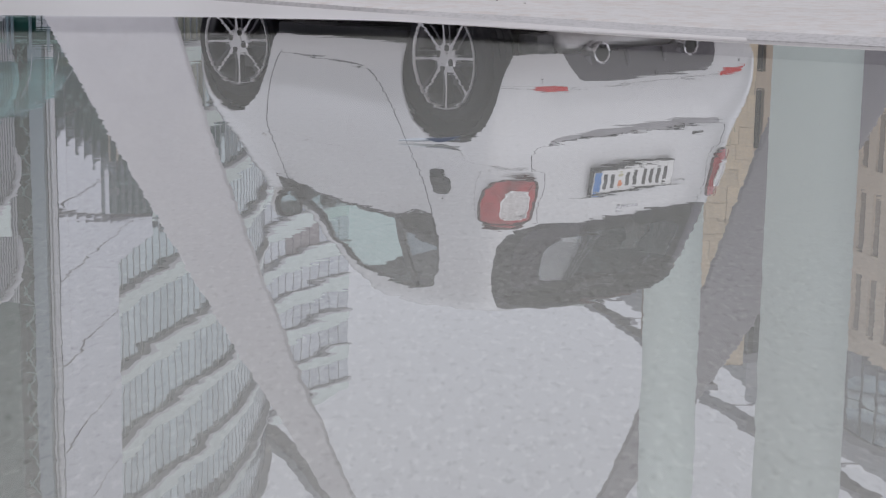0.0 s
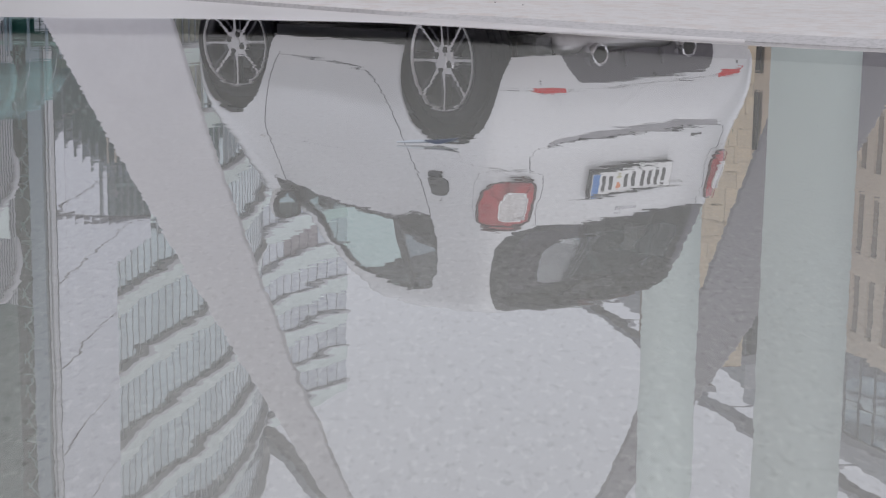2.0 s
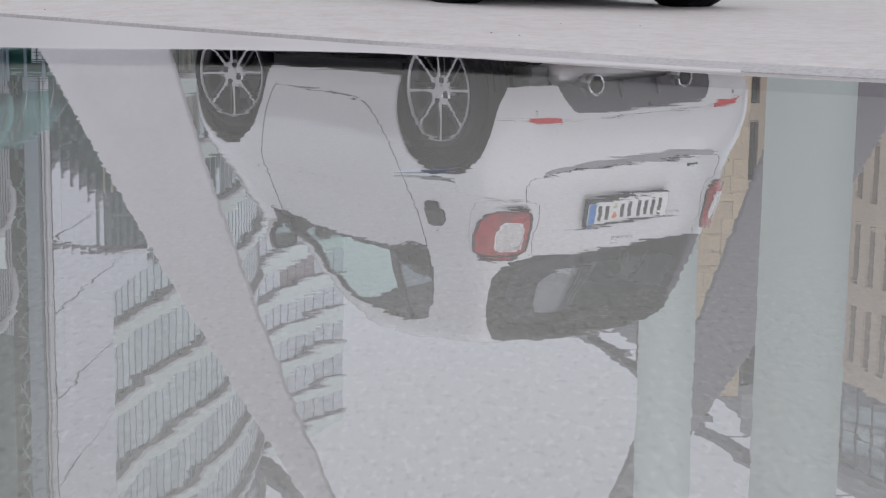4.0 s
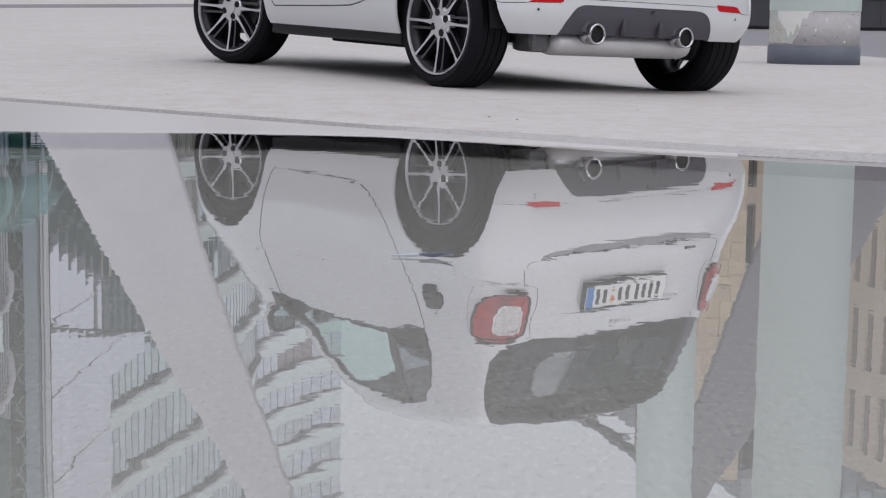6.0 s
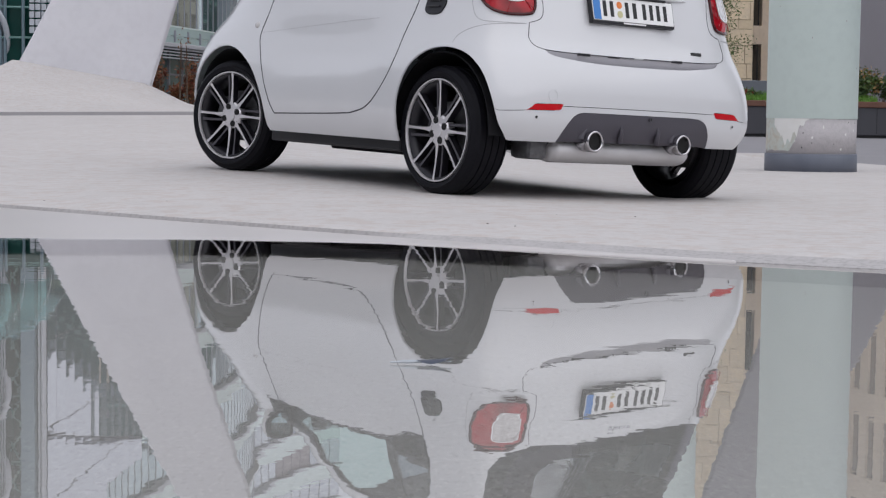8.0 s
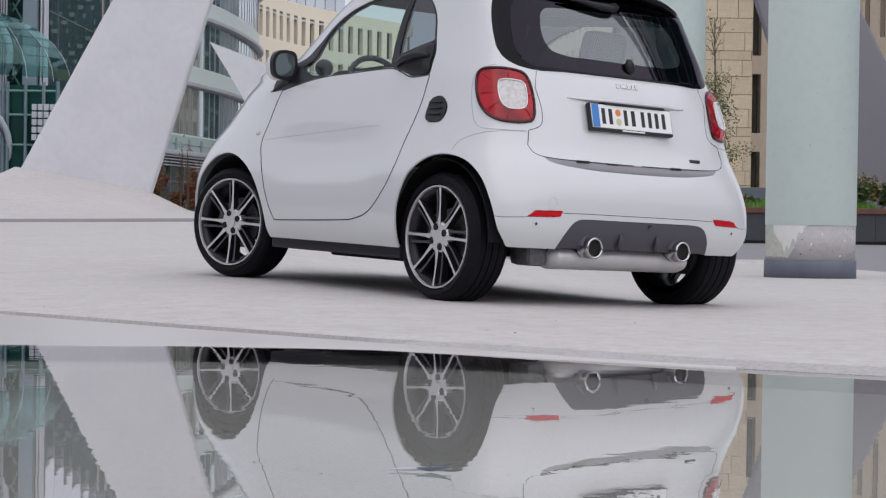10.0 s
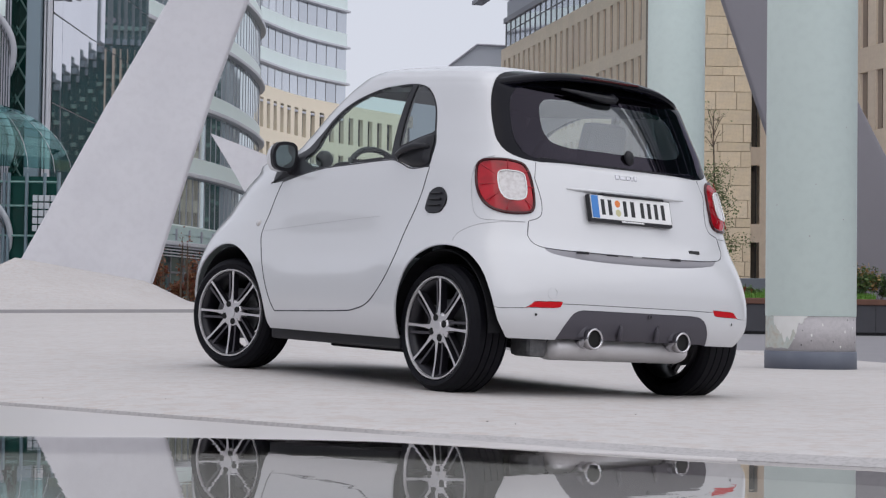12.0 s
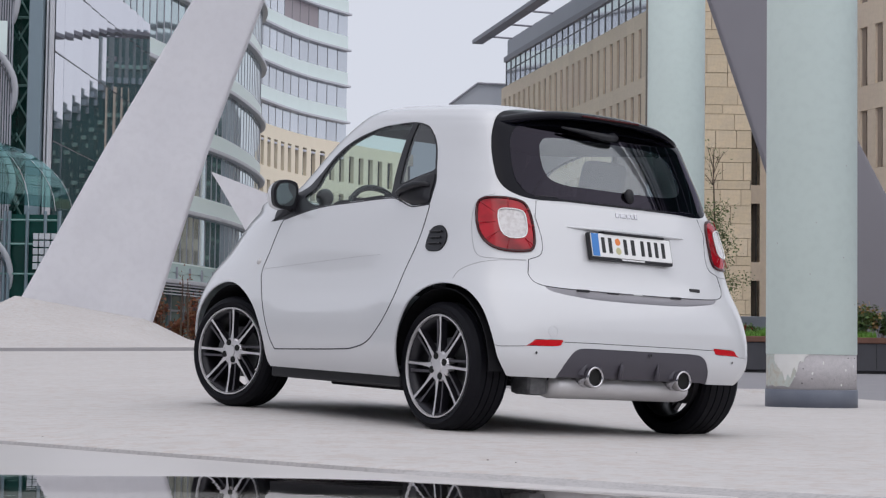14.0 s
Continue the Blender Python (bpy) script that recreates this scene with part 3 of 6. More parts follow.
RIBBON = (M_WHITE_PANEL, M_COATED, M_MULLION, M_LEDGE)
NEAR_LINE = [(v.x, v.y) for v in curve([(-16.6, 68), (-16.0, 75), (-15.25, 81), (-14.5, 86.5), (-13.3, 92), (-12.15, 98.5), (-11.62, 105), (-11.54, 109), (-11.70, 113), (-12.4, 116.5), (-13.7, 118.5)], 6, False)]
near_block = ribbon_block("office_block", "curved office block with pale green bands and long window rows",
                          NEAR_LINE, 0.95, 3.78, 9, 3.57, 1.0, 14, (M_WHITE_PANEL, M_COATED_GREEN, M_MULLION_PALE, M_LEDGE), 0.30)
SLAB_LINE = [(v.x, v.y) for v in curve([(-22.6, 141), (-20.2, 152), (-17.0, 165), (-14.1, 173.9), (-10.15, 181)], 5, False)]
far_block = ribbon_block("office_slab", "tall concave office slab with green bands above a stone base",
                         SLAB_LINE, 1.75, 19.65, 8, 3.65, 1.47, 16, RIBBON, 0.45, blinds=((3, 17), (3, 18), (3, 19), (3, 20)))
# parapet band on top of each
for block, line, step, z, mat in ((near_block, NEAR_LINE, 0.95, 35.91, M_WHITE_PANEL), (far_block, SLAB_LINE, 1.75, 48.85, M_WHITE_PANEL)):
    bs = bays(line, step)
    me_top = mesh_of(box((0, 0, 0), (bs[0][1] + 0.03, 0.5, 1.3), 0.03), "parapet", mat)
    me_ledge = mesh_of(box((0, -0.4, -0.10), (bs[0][1] + 0.03, 0.3, 0.12), 0.05), "ledge", M_LEDGE)
    for m, _ in bs:
        place("parapet", me_top, block, lift(m, z))
        place("ledge", me_ledge, block, lift(m, z))
# roof blade that runs out from the rounded end
bm = bmesh.new()
add_prism(bm, [(-13.0, 121.5), (-11.7, 119.2), (-9.35, 113.6), (-7.5, 107.8), (-6.2, 103.7), (-2.5, 92.0), (-3.6, 91.6), (-7.3, 103.6), (-8.5, 107.6), (-10.4, 113.2), (-12.6, 118.4)], 35.6, 36.3)
part("roof_blade", bm, M_LEDGE_DARK, near_block)
# stone base of the slab with narrow windows
bs = bays(SLAB_LINE + [(-7.3, 185.6), (-4.0, 190)], 1.7)
w = bs[0][1]
bm = bmesh.new()
add_box(bm, (0, -0.50, 0), (0.85, 0.6, 2.7))
add_box(bm, (0, -0.50, 2.7), (w + 0.02, 0.6, 3.9))
me_pier = mesh_of(bm, "stone_pier", M_STONE)
me_slit = mesh_of(box((0.85, -0.10, 0), (w, -0.04, 2.7)), "window_pane", M_SLIT)
for k in range(5):
    for m, _ in bs:
        place("stone_pier", me_pier, far_block, lift(m, 17.25 - 3.9 * k))
        place("window_pane", me_slit, far_block, lift(m, 17.25 - 3.9 * k))

# ground storey of the near block: shop glass, louvres, glass band with brackets
bs = bays(NEAR_LINE[:43], 1.9)
w = bs[0][1]
me_shop = mesh_of(box((0.04, 0.16, 0.2), (w - 0.04, 0.22, 3.50)), "shop_window", M_SHOP)
bm = bmesh.new()
add_box(bm, (-0.06, 0.02, 0.2), (0.06, 0.25, 3.50))
add_box(bm, (0.06, 0.06, 2.3), (w - 0.06, 0.24, 2.4))
me_post = mesh_of(bm, "shop_frame", M_MULLION)
me_louvre = mesh_of(box((0, -0.26, 0), (w + 0.02, -0.14, 0.055), 0.01), "louvre", M_LEDGE)
me_band = mesh_of(box((0.02, -0.20, 0), (w - 0.02, -0.16, 0.42)), "band_pane", M_BAND_GLASS)
bm = bmesh.new()
add_box(bm, (-0.035, -0.30, -0.30), (0.035, -0.05, 0.28))
add_box(bm, (-0.12, -0.27, -0.02), (0.12, -0.205, 0.03))
me_bracket = mesh_of(bm, "bracket", M_MULLION_PALE)
for m, _ in bs:
    place("shop_window", me_shop, near_block, lift(m, 0))
    place("shop_frame", me_post, near_block, lift(m, 0))
    for z in (3.12, 3.27, 3.42, 3.57):
        place("louvre", me_louvre, near_block, lift(m, z))
    for z in (3.80, 4.25):
        place("band_pane", me_band, near_block, lift(m, z))
    place("bracket", me_bracket, near_block, lift(m, 4.24))

# ---- dark glass tower at the side: mirror facade of tall panes, lattice bay, ring balconies, glass canopy
tower = thing("glass_tower", Matrix.Translation((0, 0, fall(62))), "glass office tower with mirror panes and green lattice bay", "office building")
bs = bays([(v.x, v.y) for v in curve([(-13.57, 62.0), (-13.47, 67.5), (-13.32, 73.0), (-13.12, 78.5)], 5, False)], 1.38)
w = bs[0][1]
me_mirror = mesh_of(box((0.006, 0, 0), (w - 0.006, 0.05, 1)), "mirror_pane", M_MIRROR_FACADE)
me_joint = mesh_of(box((0, -0.02, 0), (w + 0.01, 0.02, 0.03)), "pane_joint", M_MULLION)
random.seed(5)
for i, (m, _) in enumerate(bs):
    p = m @ Vector((w / 2, 0, 0))
    # each pane is turned so that the camera sees the corner building's next bay in it
    turned = (math.atan2(4.75 + 0.40 * min(i, 6.7) - p.x, 136 - p.y) + math.atan2(p.x, p.y)) / 2
    low = p.y > 71.2
    z = 0.2
    for h in [4.7, 3.0, 3.1, 2.6] + ([1.35] if low else [3.1] * 6):
        tilt = Matrix.Rotation(math.atan2(m[0][0], m[1][0]) - turned - radians(random.uniform(-0.03, 0.03)), 4, "Z") @ Matrix.Rotation(-radians(random.uniform(-0.06, 0.06)), 4, "X")
        place("mirror_pane", me_mirror, tower, lift(m, z) @ tilt @ Matrix.Diagonal((1, 1, h - 0.03, 1)))
        place("pane_joint", me_joint, tower, lift(m, z + h - 0.05))
        z += h
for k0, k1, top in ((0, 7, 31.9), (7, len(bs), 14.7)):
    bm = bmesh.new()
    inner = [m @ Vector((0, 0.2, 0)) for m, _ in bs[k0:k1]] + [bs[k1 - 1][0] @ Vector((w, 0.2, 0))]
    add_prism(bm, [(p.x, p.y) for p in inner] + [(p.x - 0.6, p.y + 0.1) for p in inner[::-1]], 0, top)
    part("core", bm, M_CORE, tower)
for x0, x1, y, mat, nm in ((-14.20, -13.73, 60.9, M_POST_BLUE, "corner_post"), (-13.68, -13.61, 61.2, M_LEDGE, "corner_rail"), (-13.57, -13.48, 61.2, M_LEDGE, "corner_rail")):
    part(nm, box((x0, y - 0.2, 0), (x1, y + 0.25, 31.5), 0.03), mat, tower)
# lattice bay
part("lattice_glass", box((-17.0, 62.0, 0), (-14.1, 62.1, 31), 0), M_GREEN_GLASS, tower)
for k in range(13):
    z = 0.3 + 2.35 * k
    bm = bmesh.new()
    for a, b in (((-15.00, z), (-14.34, z + 1.15)), ((-14.34, z + 1.15), (-15.00, z + 2.3)), ((-14.34, z), (-15.00, z + 1.15)), ((-15.00, z + 1.15), (-14.34, z + 2.3))):
        add_tube(bm, [(a[0], 61.6, a[1]), (b[0], 61.6, b[1])], 0.035, 6)
    add_tube(bm, [(-15.02, 61.55, z), (-14.30, 61.55, z)], 0.05, 6)
    part("lattice_brace", bm, M_LATTICE, tower)
for x in (-15.02, -14.34):
    bm = bmesh.new()
    add_tube(bm, [(x, 61.5, 0), (x, 61.5, 31)], 0.035, 6)
    part("lattice_post", bm, M_LATTICE, tower)
# swept balcony rims, lilac bars and pale glass at the tower's edge
for k in range(4):
    z = 3.36 + 3.1 * k
    bm = bmesh.new()
    sweep = curve([(-16.6, 58.6, z + 1.75), (-15.6, 59.2, z + 1.42), (-15.02, 59.7, z + 1.02), (-14.78, 60.0, z + 0.72), (-14.60, 60.2, z + 0.36), (-14.53, 60.4, z - 0.06), (-14.60, 60.6, z - 0.52), (-14.78, 60.8, z - 0.92)], 4, False)
    add_tube(bm, sweep, 0.10, 8)
    rim_part = part("balcony_rim", bm, M_LEDGE, tower, smooth=True)
    bm = bmesh.new()
    add_tube(bm, [v + Vector((-0.17, 0.1, -0.10)) for v in sweep], 0.03, 6)
    part("inner_rail", bm, M_MULLION, rim_part, "thin dark rail")
    if k == 2:
        part("balcony_glass", box((-16.4, 60.35, z + 1.0), (-14.84, 60.40, z + 2.15)), M_WHITE_PANEL, tower, "pale balcony glass")
for i in range(9):
    x = -15.40 + 0.085 * i
    part("balcony_bar", box((x, 60.52, 1.0), (x + 0.042, 60.60, 14)), M_MULLION_PALE, tower)
part("balcony_core", box((-18.0, 60.7, 0), (-14.74, 62.5, 31), 0.1), M_GREEN_GLASS, tower)
# glass canopy: curved shingled glass strips
canopy = thing("glass_canopy", Matrix.Translation((0, 0, fall(55))), "curved green glass canopy in front of the tower", "canopy")
C0 = Vector((-14.6, 55.0, 4.9))
for k in range(9):
    a0, a1 = radians(8 + 18 * k), radians(8 + 18 * (k + 1) - 0.35)
    for j in range(10):
        b0, b1 = radians(5 + 8 * j), radians(5 + 8 * (j + 1) - 0.18)
        bm = bmesh.new()
        vs = []
        for a, b in ((a0, b0), (a1, b0), (a1, b1), (a0, b1)):
            vs.append(bm.verts.new(C0 + Vector((3.3 * math.cos(a) * math.cos(b), -3.2 * math.cos(b) * math.sin(a), 2.35 * math.sin(b) - 0.25))))
        bm.faces.new(vs)
        thicken(bm, 0.04)
        part("glass_strip", bm, M_TEAL_GLASS, canopy)
for k in range(10):
    a = radians(8 + 18 * k)
    bm = bmesh.new()
    add_tube(bm, [C0 + Vector((3.35 * math.cos(a) * math.cos(b), -3.25 * math.cos(b) * math.sin(a), 2.37 * math.sin(b) - 0.25)) for b in np.linspace(0.05, 1.45, 9)], 0.007, 6)
    part("canopy_rib", bm, M_LEDGE, canopy)
for a in (20, 65, 110, 155):
    q = C0 + Vector((3.25 * math.cos(radians(a)), -3.15 * math.sin(radians(a)), -0.1))
    bm = bmesh.new()
    add_tube(bm, [(q.x, q.y, 0.0), (q.x, q.y, q.z)], 0.06, 8)
    part("canopy_post", bm, M_POST_BLUE, canopy)
# screens under the canopy
screen = thing("glass_screen", Matrix.Translation((0, 0, fall(60))), "dark green glass entrance screen with steel frame under the canopy", "screen")
part("screen_glass", box((-18.5, 60.6, 0.6), (-12.9, 60.7, 5.2)), M_GREEN_GLASS, screen)
for x in (-15.4, -14.75, -14.6, -14.0, -13.4):
    bm = bmesh.new()
    add_tube(bm, [(x, 60.4, 0.6), (x, 60.4, 5.3)], 0.06, 6)
    part("screen_post", bm, M_POST_BLUE, screen)
for z in (2.2, 3.2, 4.2, 5.0):
    bm = bmesh.new()
    add_tube(bm, [(-18.4, 60.4, z), (-13.0, 60.4, z)], 0.04, 6)
    part("screen_rail", bm, M_LATTICE, screen)
for x in np.arange(-13.75, -12.95, 0.2):
    for z in np.arange(3.35, 4.6, 0.25):
        part("screen_block", box((x, 60.2, z), (x + 0.16, 60.35, z + 0.20), 0.01), M_LEDGE, screen)


# ---- sandstone block with rows of narrow windows, glazed top storey and a roof blade
def stone_block(name, label, line, step, sill_zs, height, slit, top, blade, depth=14):
    block = thing(name, Matrix.Translation((0, 0, fall(line[1][1]))), label, "office building")
    bs = bays(line, step)
    w = bs[0][1]
    bm = bmesh.new()
    add_box(bm, (0, 0, 0), (w - slit, 0.6, height))
    me_pier = mesh_of(bm, "stone_pier", M_STONE_R)
    me_pane = mesh_of(box((w - slit, 0.42, 0), (w, 0.48, height)), "window_pane", M_SLIT)
    bm = bmesh.new()
    add_box(bm, (w - slit, 0.12, 0), (w - slit * 0.45, 0.20, height))
    for z in (0.12, 0.26, 0.40):
        add_box(bm, (w - slit * 0.5, 0.08, z), (w, 0.12, z + 0.05))
    me_rail = mesh_of(bm, "window_frame", M_REVEAL)
    pitch = sill_zs[1] - sill_zs[0]
    me_band = mesh_of(box((0, 0.0, 0), (w + 0.015, 0.65, pitch - height - 0.012), 0.012), "stone_course", M_STONE_R)
    for z in sill_zs:
        for m, _ in bs:
            place("stone_pier", me_pier, block, lift(m, z))
            win = place("window_frame", me_rail, block, lift(m, z))
            place("window_pane", me_pane, win, Matrix())
            place("stone_course", me_band, block, lift(m, z + height + 0.006))
    m0, m1 = bs[0][0], bs[-1][0]
    a, b = m0 @ Vector((0, 0.62, 0)), m1 @ Vector((w, 0.62, 0))
    c, d = m1 @ Vector((w, depth, 0)), m0 @ Vector((0, depth, 0))
    zt = sill_zs[-1] + pitch
    bm = bmesh.new()
    add_prism(bm, [(p.x, p.y) for p in (a, b, c, d)], 0, zt)
    part("core", bm, M_STONE_R, block)
    bm = bmesh.new()
    a, b = m0 @ Vector((0, 0.05, 0)), m1 @ Vector((w, 0.05, 0))
    add_prism(bm, [(p.x, p.y) for p in (a, b, c, d)], 0, sill_zs[0] - 0.01)
    part("plinth", bm, M_STONE_R, block)
    # glazed storey
    me_glass = mesh_of(box((0.05, 0.34, 0), (w - 0.02, 0.40, top)), "window_pane", M_COATED)
    bm = bmesh.new()
    add_box(bm, (-0.05, 0.30, 0), (0.05, 0.42, top))
    add_box(bm, (0, 0.31, top * 0.62), (w, 0.38, top * 0.62 + 0.06))
    me_frame = mesh_of(bm, "window_frame", M_MULLION)
    for m, _ in bs:
        win = place("window_frame", me_frame, block, lift(m, zt))
        place("window_pane", me_glass, win, Matrix())
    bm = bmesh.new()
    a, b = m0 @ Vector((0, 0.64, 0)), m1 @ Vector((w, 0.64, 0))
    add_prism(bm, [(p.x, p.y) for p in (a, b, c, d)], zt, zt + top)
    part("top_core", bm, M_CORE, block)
    bm = bmesh.new()
    a, b = m0 @ Vector((-0.25, 0.2, 0)), m1 @ Vector((w, 0.2, 0))
    add_prism(bm, [(p.x, p.y) for p in (a, b, c, d)], zt + top, zt + top + 0.35)
    part("parapet", bm, M_LEDGE_DARK, block)
    bm = bmesh.new()
    a, b = m0 @ Vector((0.0, 0.40, 0)), m1 @ Vector((w, 0.40, 0))
    add_prism(bm, [(p.x, p.y) for p in (a, b, c, d)], zt + top + 0.35, zt + top + 1.5)
    part("roof_storey", bm, M_ROOFWALL, block)
    if blade:
        bm = bmesh.new()
        p = [m0 @ Vector((-blade, -blade, 0)), m1 @ Vector((w, -blade, 0)), m1 @ Vector((w, -blade + 0.75, 0)), m0 @ Vector((-blade, -blade + 0.75, 0))]
        add_prism(bm, [(v.x, v.y) for v in p], zt + top + 1.45, zt + top + 1.72)
        part("roof_blade", bm, M_LEDGE_DARK, block)
        for i, (m, _) in enumerate(bs):
            if i % 4 == 1:
                bm = bmesh.new()
                add_tube(bm, [m @ Vector((0, -blade + 0.3, zt + top + 1.5)), m @ Vector((0, 1.4, zt + top + 1.42))], 0.07, 6)
                part("roof_bracket", bm, M_LEDGE_DARK, block)
    return block


stone_block("sandstone_block", "long sandstone office block with slit windows and glazed top storey", [(3.67, 124.4), (13.6, 81.9)], 1.22,
            [1.7, 5.2, 8.7, 12.2, 15.7], 2.65, 0.50, 1.85, 1.7)
stone_block("sandstone_wing", "sandstone office wing with tall narrow windows beyond the pillars", [(14.73, 88.7), (19.6, 73.0)], 1.22,
            [1.7, 5.35, 9.0, 12.65, 16.3], 2.55, 0.62, 3.6, 1.7)

# sandstone pavilion wall of large blocks, seen between the pillars
wall = thing("stone_building", Matrix.Translation((0, 0, fall(78))), "plain building front of large sandstone blocks", "building")
part("core", box((9.2, 78.3, 0), (13.15, 84, 20.6)), M_JOINT, wall)
random.seed(3)
z = 0.05
k = 0
shared = {}
while z < 20.4:
    h = (0.78, 0.70, 0.40, 0.78, 0.62)[k % 5]
    x = 9.2 - (0.0, 0.7, 0.35, 1.0)[k % 4]
    while x < 13.1:
        bw = random.choice((1.1, 1.4, 0.9))
        a, b = max(x, 9.2), min(x + bw, 13.15)
        if b - a > 0.12:
            key = (round(b - a, 2), h)
            if key not in shared:
                shared[key] = mesh_of(box((0, 0, 0), (b - a - 0.018, 0.30, h - 0.018), 0.012), "stone_block", M_BLOCK)
            place("stone_block", shared[key], wall, Matrix.Translation((a, 78.02 + random.uniform(-0.008, 0.008), z)))
        x += bw
    z += h
    k += 1

# ---- low metal-roofed building at the end of the street
low = thing("low_building", Matrix.Translation((0, 0, -0.5)), "low grey metal building with a sloping glass roof edge", "building")
bm = bmesh.new()
add_prism(bm, [(0.2, 0), (4.8, 0), (4.8, 21.7), (2.30, 21.8), (0.2, 20.2)], 140, 150, 1)
part("body", bm, M_ROOFWALL, low)
bm = bmesh.new()
add_tube(bm, [(0.1, 139.8, 20.15), (2.28, 139.8, 21.85), (4.9, 139.8, 21.75)], 0.10, 6)
part("roof_edge", bm, M_LEDGE_DARK, low)

# ---- green glass building round the corner, seen only in the mirror panes
corner = thing("corner_building", Matrix(), "dark green glazed building mirrored in the tower's panes", "office building")
for k in range(12):         # bays stepped to fit the mirrored steps in the camera's view, with a pale ledge at each storey
    x, h = 4.55 + 0.40 * k, 17.3 + 0.62 * k if k < 7 else 24.8
    wing = part("wing", box((x, 136, 0), (x + 0.38, 138, h)), M_GREEN_BLOCK, corner)
    for z in np.arange(h - 2.9, 5, -2.9):
        part("ledge", box((x - 0.01, 135.8, z), (x + 0.39, 136.02, z + 0.30)), M_LATTICE, wing)
    part("ledge", box((x - 0.01, 135.7, h - 0.3), (x + 0.39, 136.02, h + 0.15)), M_POST_BLUE, wing)

# ---- dark glazed tower across the square, seen only in the car's rear window
east = thing("glazed_tower", Matrix.Translation((29, 15.75, 0)) @ Matrix.Rotation(radians(106), 4, "Z"), "dark green glazed tower mirrored in the car's rear window", "office building")
part("core", box((-0.2, -6.0, -0.3), (12.2, -0.3, 33.8)), M_CORE, east)
me_bay = mesh_of(box((0.05, -0.30, 0.05), (2.95, 0.02, 3.3)), "window_pane", M_GREEN_GLASS)
me_sill = mesh_of(box((0, -0.3, -0.14), (3.0, 0.22, 0.05)), "ledge", M_LATTICE)
me_fin = mesh_of(box((-0.10, -0.3, 0), (0.10, 0.55, 33.8)), "fin", M_LEDGE)
for k in range(10):
    for i in range(4):
        place("window_pane", me_bay, east, Matrix.Translation((3.0 * i, 0, 3.38 * k)))
        place("ledge", me_sill, east, Matrix.Translation((3.0 * i, 0, 3.38 * k)))
for x in (-0.4, -0.05, 0.35, 0.75, 1.1, 4.2, 7.4, 12.1):
    place("fin", me_fin, east, Matrix.Translation((x, 0, 0)))

# ---- unseen plain blocks that close the square, added to darken reflections and shade the car's side
for nm, lo, hi in (("wall_south", (-70, -62, -1), (70, -58, 11)), ("wall_east", (56, -58, -1), (60, 60, 7)), ("wall_west", (-60, -58, -1), (-56, 62, 16))):
    tagged(part(nm, box(lo, hi), M_CLOSE), "unseen plain dark block added to darken reflections and cut light", "wall", kind="structure")
# ---------------------------------------------------------------- planting
def leaf_mesh(bm, p, size, up):
    d = Vector((random.gauss(0, 1), random.gauss(0, 1), random.gauss(0, 0.6) + up)).normalized()
    s = d.cross(Vector((random.gauss(0, 1), random.gauss(0, 1), random.gauss(0, 1)))).normalized()
    n = d.cross(s)
    a, b, c, e = p, p + d * size * 0.5 + s * size * 0.28 + n * size * 0.06, p + d * size, p + d * size * 0.5 - s * size * 0.28 + n * size * 0.06
    bm.faces.new([bm.verts.new(q) for q in (a, b, c, e)])


def bush(name, label, pos, width, height, leaves, leaf, mats, seed, stems=7, group=""):
    """Stems that fork, and single leaves round their ends, in clumps with gaps."""
    random.seed(seed)
    b = thing(name, Matrix.Translation(pos), label, "shrub", group)
    bm = bmesh.new()
    tips = []
    for _ in range(stems):
        a = random.uniform(0, 2 * math.pi)
        top = Vector((math.cos(a) * width * random.uniform(0.1, 0.5), math.sin(a) * width * 0.4, height * random.uniform(0.6, 1.0)))
        mid = top * 0.5 + Vector((random.gauss(0, 0.06 * width), random.gauss(0, 0.06 * width), 0))
        add_tube(bm, [Vector((top.x * 0.15, top.y * 0.15, 0)), mid, top], [0.012 * height, 0.008 * height, 0.003 * height], 5)
        tips += [top, mid.lerp(top, 0.5), mid]
        for _ in range(3):
            q = mid.lerp(top, random.random())
            w = q + Vector((random.gauss(0, 0.16 * width), random.gauss(0, 0.12 * width), random.uniform(0.0, 0.16) * height))
            add_tube(bm, [q, w], [0.005 * height, 0.002 * height], 4)
            tips.append(w)
    part("stem", bm, M_BARK, b)
    for k, m in enumerate(mats):
        bm = bmesh.new()
        for _ in range(leaves // len(mats)):
            t = random.choice(tips)
            leaf_mesh(bm, t + Vector((random.gauss(0, 0.085 * width), random.gauss(0, 0.085 * width), random.gauss(0, 0.06 * height))), leaf * random.uniform(0.6, 1.3), 0.3)
        ob = part("foliage", bm, m, b)
        ob["kind"] = "stuff"
    return b


# long steel planter with a rust-brown rim
planter = thing("planter", Matrix.Translation((0, 40, 0.08)), "long dark steel planter with a rust-brown rim on the paving", "planter")
part("box", box((4.6, 0, 0.05), (15.5, 2.6, 0.66), 0.015), M_SOIL, planter)
part("toe", box((4.62, 0.06, -0.02), (15.4, 2.5, 0.05)), M_INK, planter)
part("rim", box((4.55, -0.05, 0.66), (15.55, 2.65, 0.79), 0.02), M_RUST, planter, "rust-brown timber rim")
for x in np.arange(5.9, 15.0, 1.8):
    part("box_joint", box((x, -0.006, 0.08), (x + 0.012, 0.01, 0.655)), M_INK, planter)
lawn = bmesh.new()
random.seed(11)
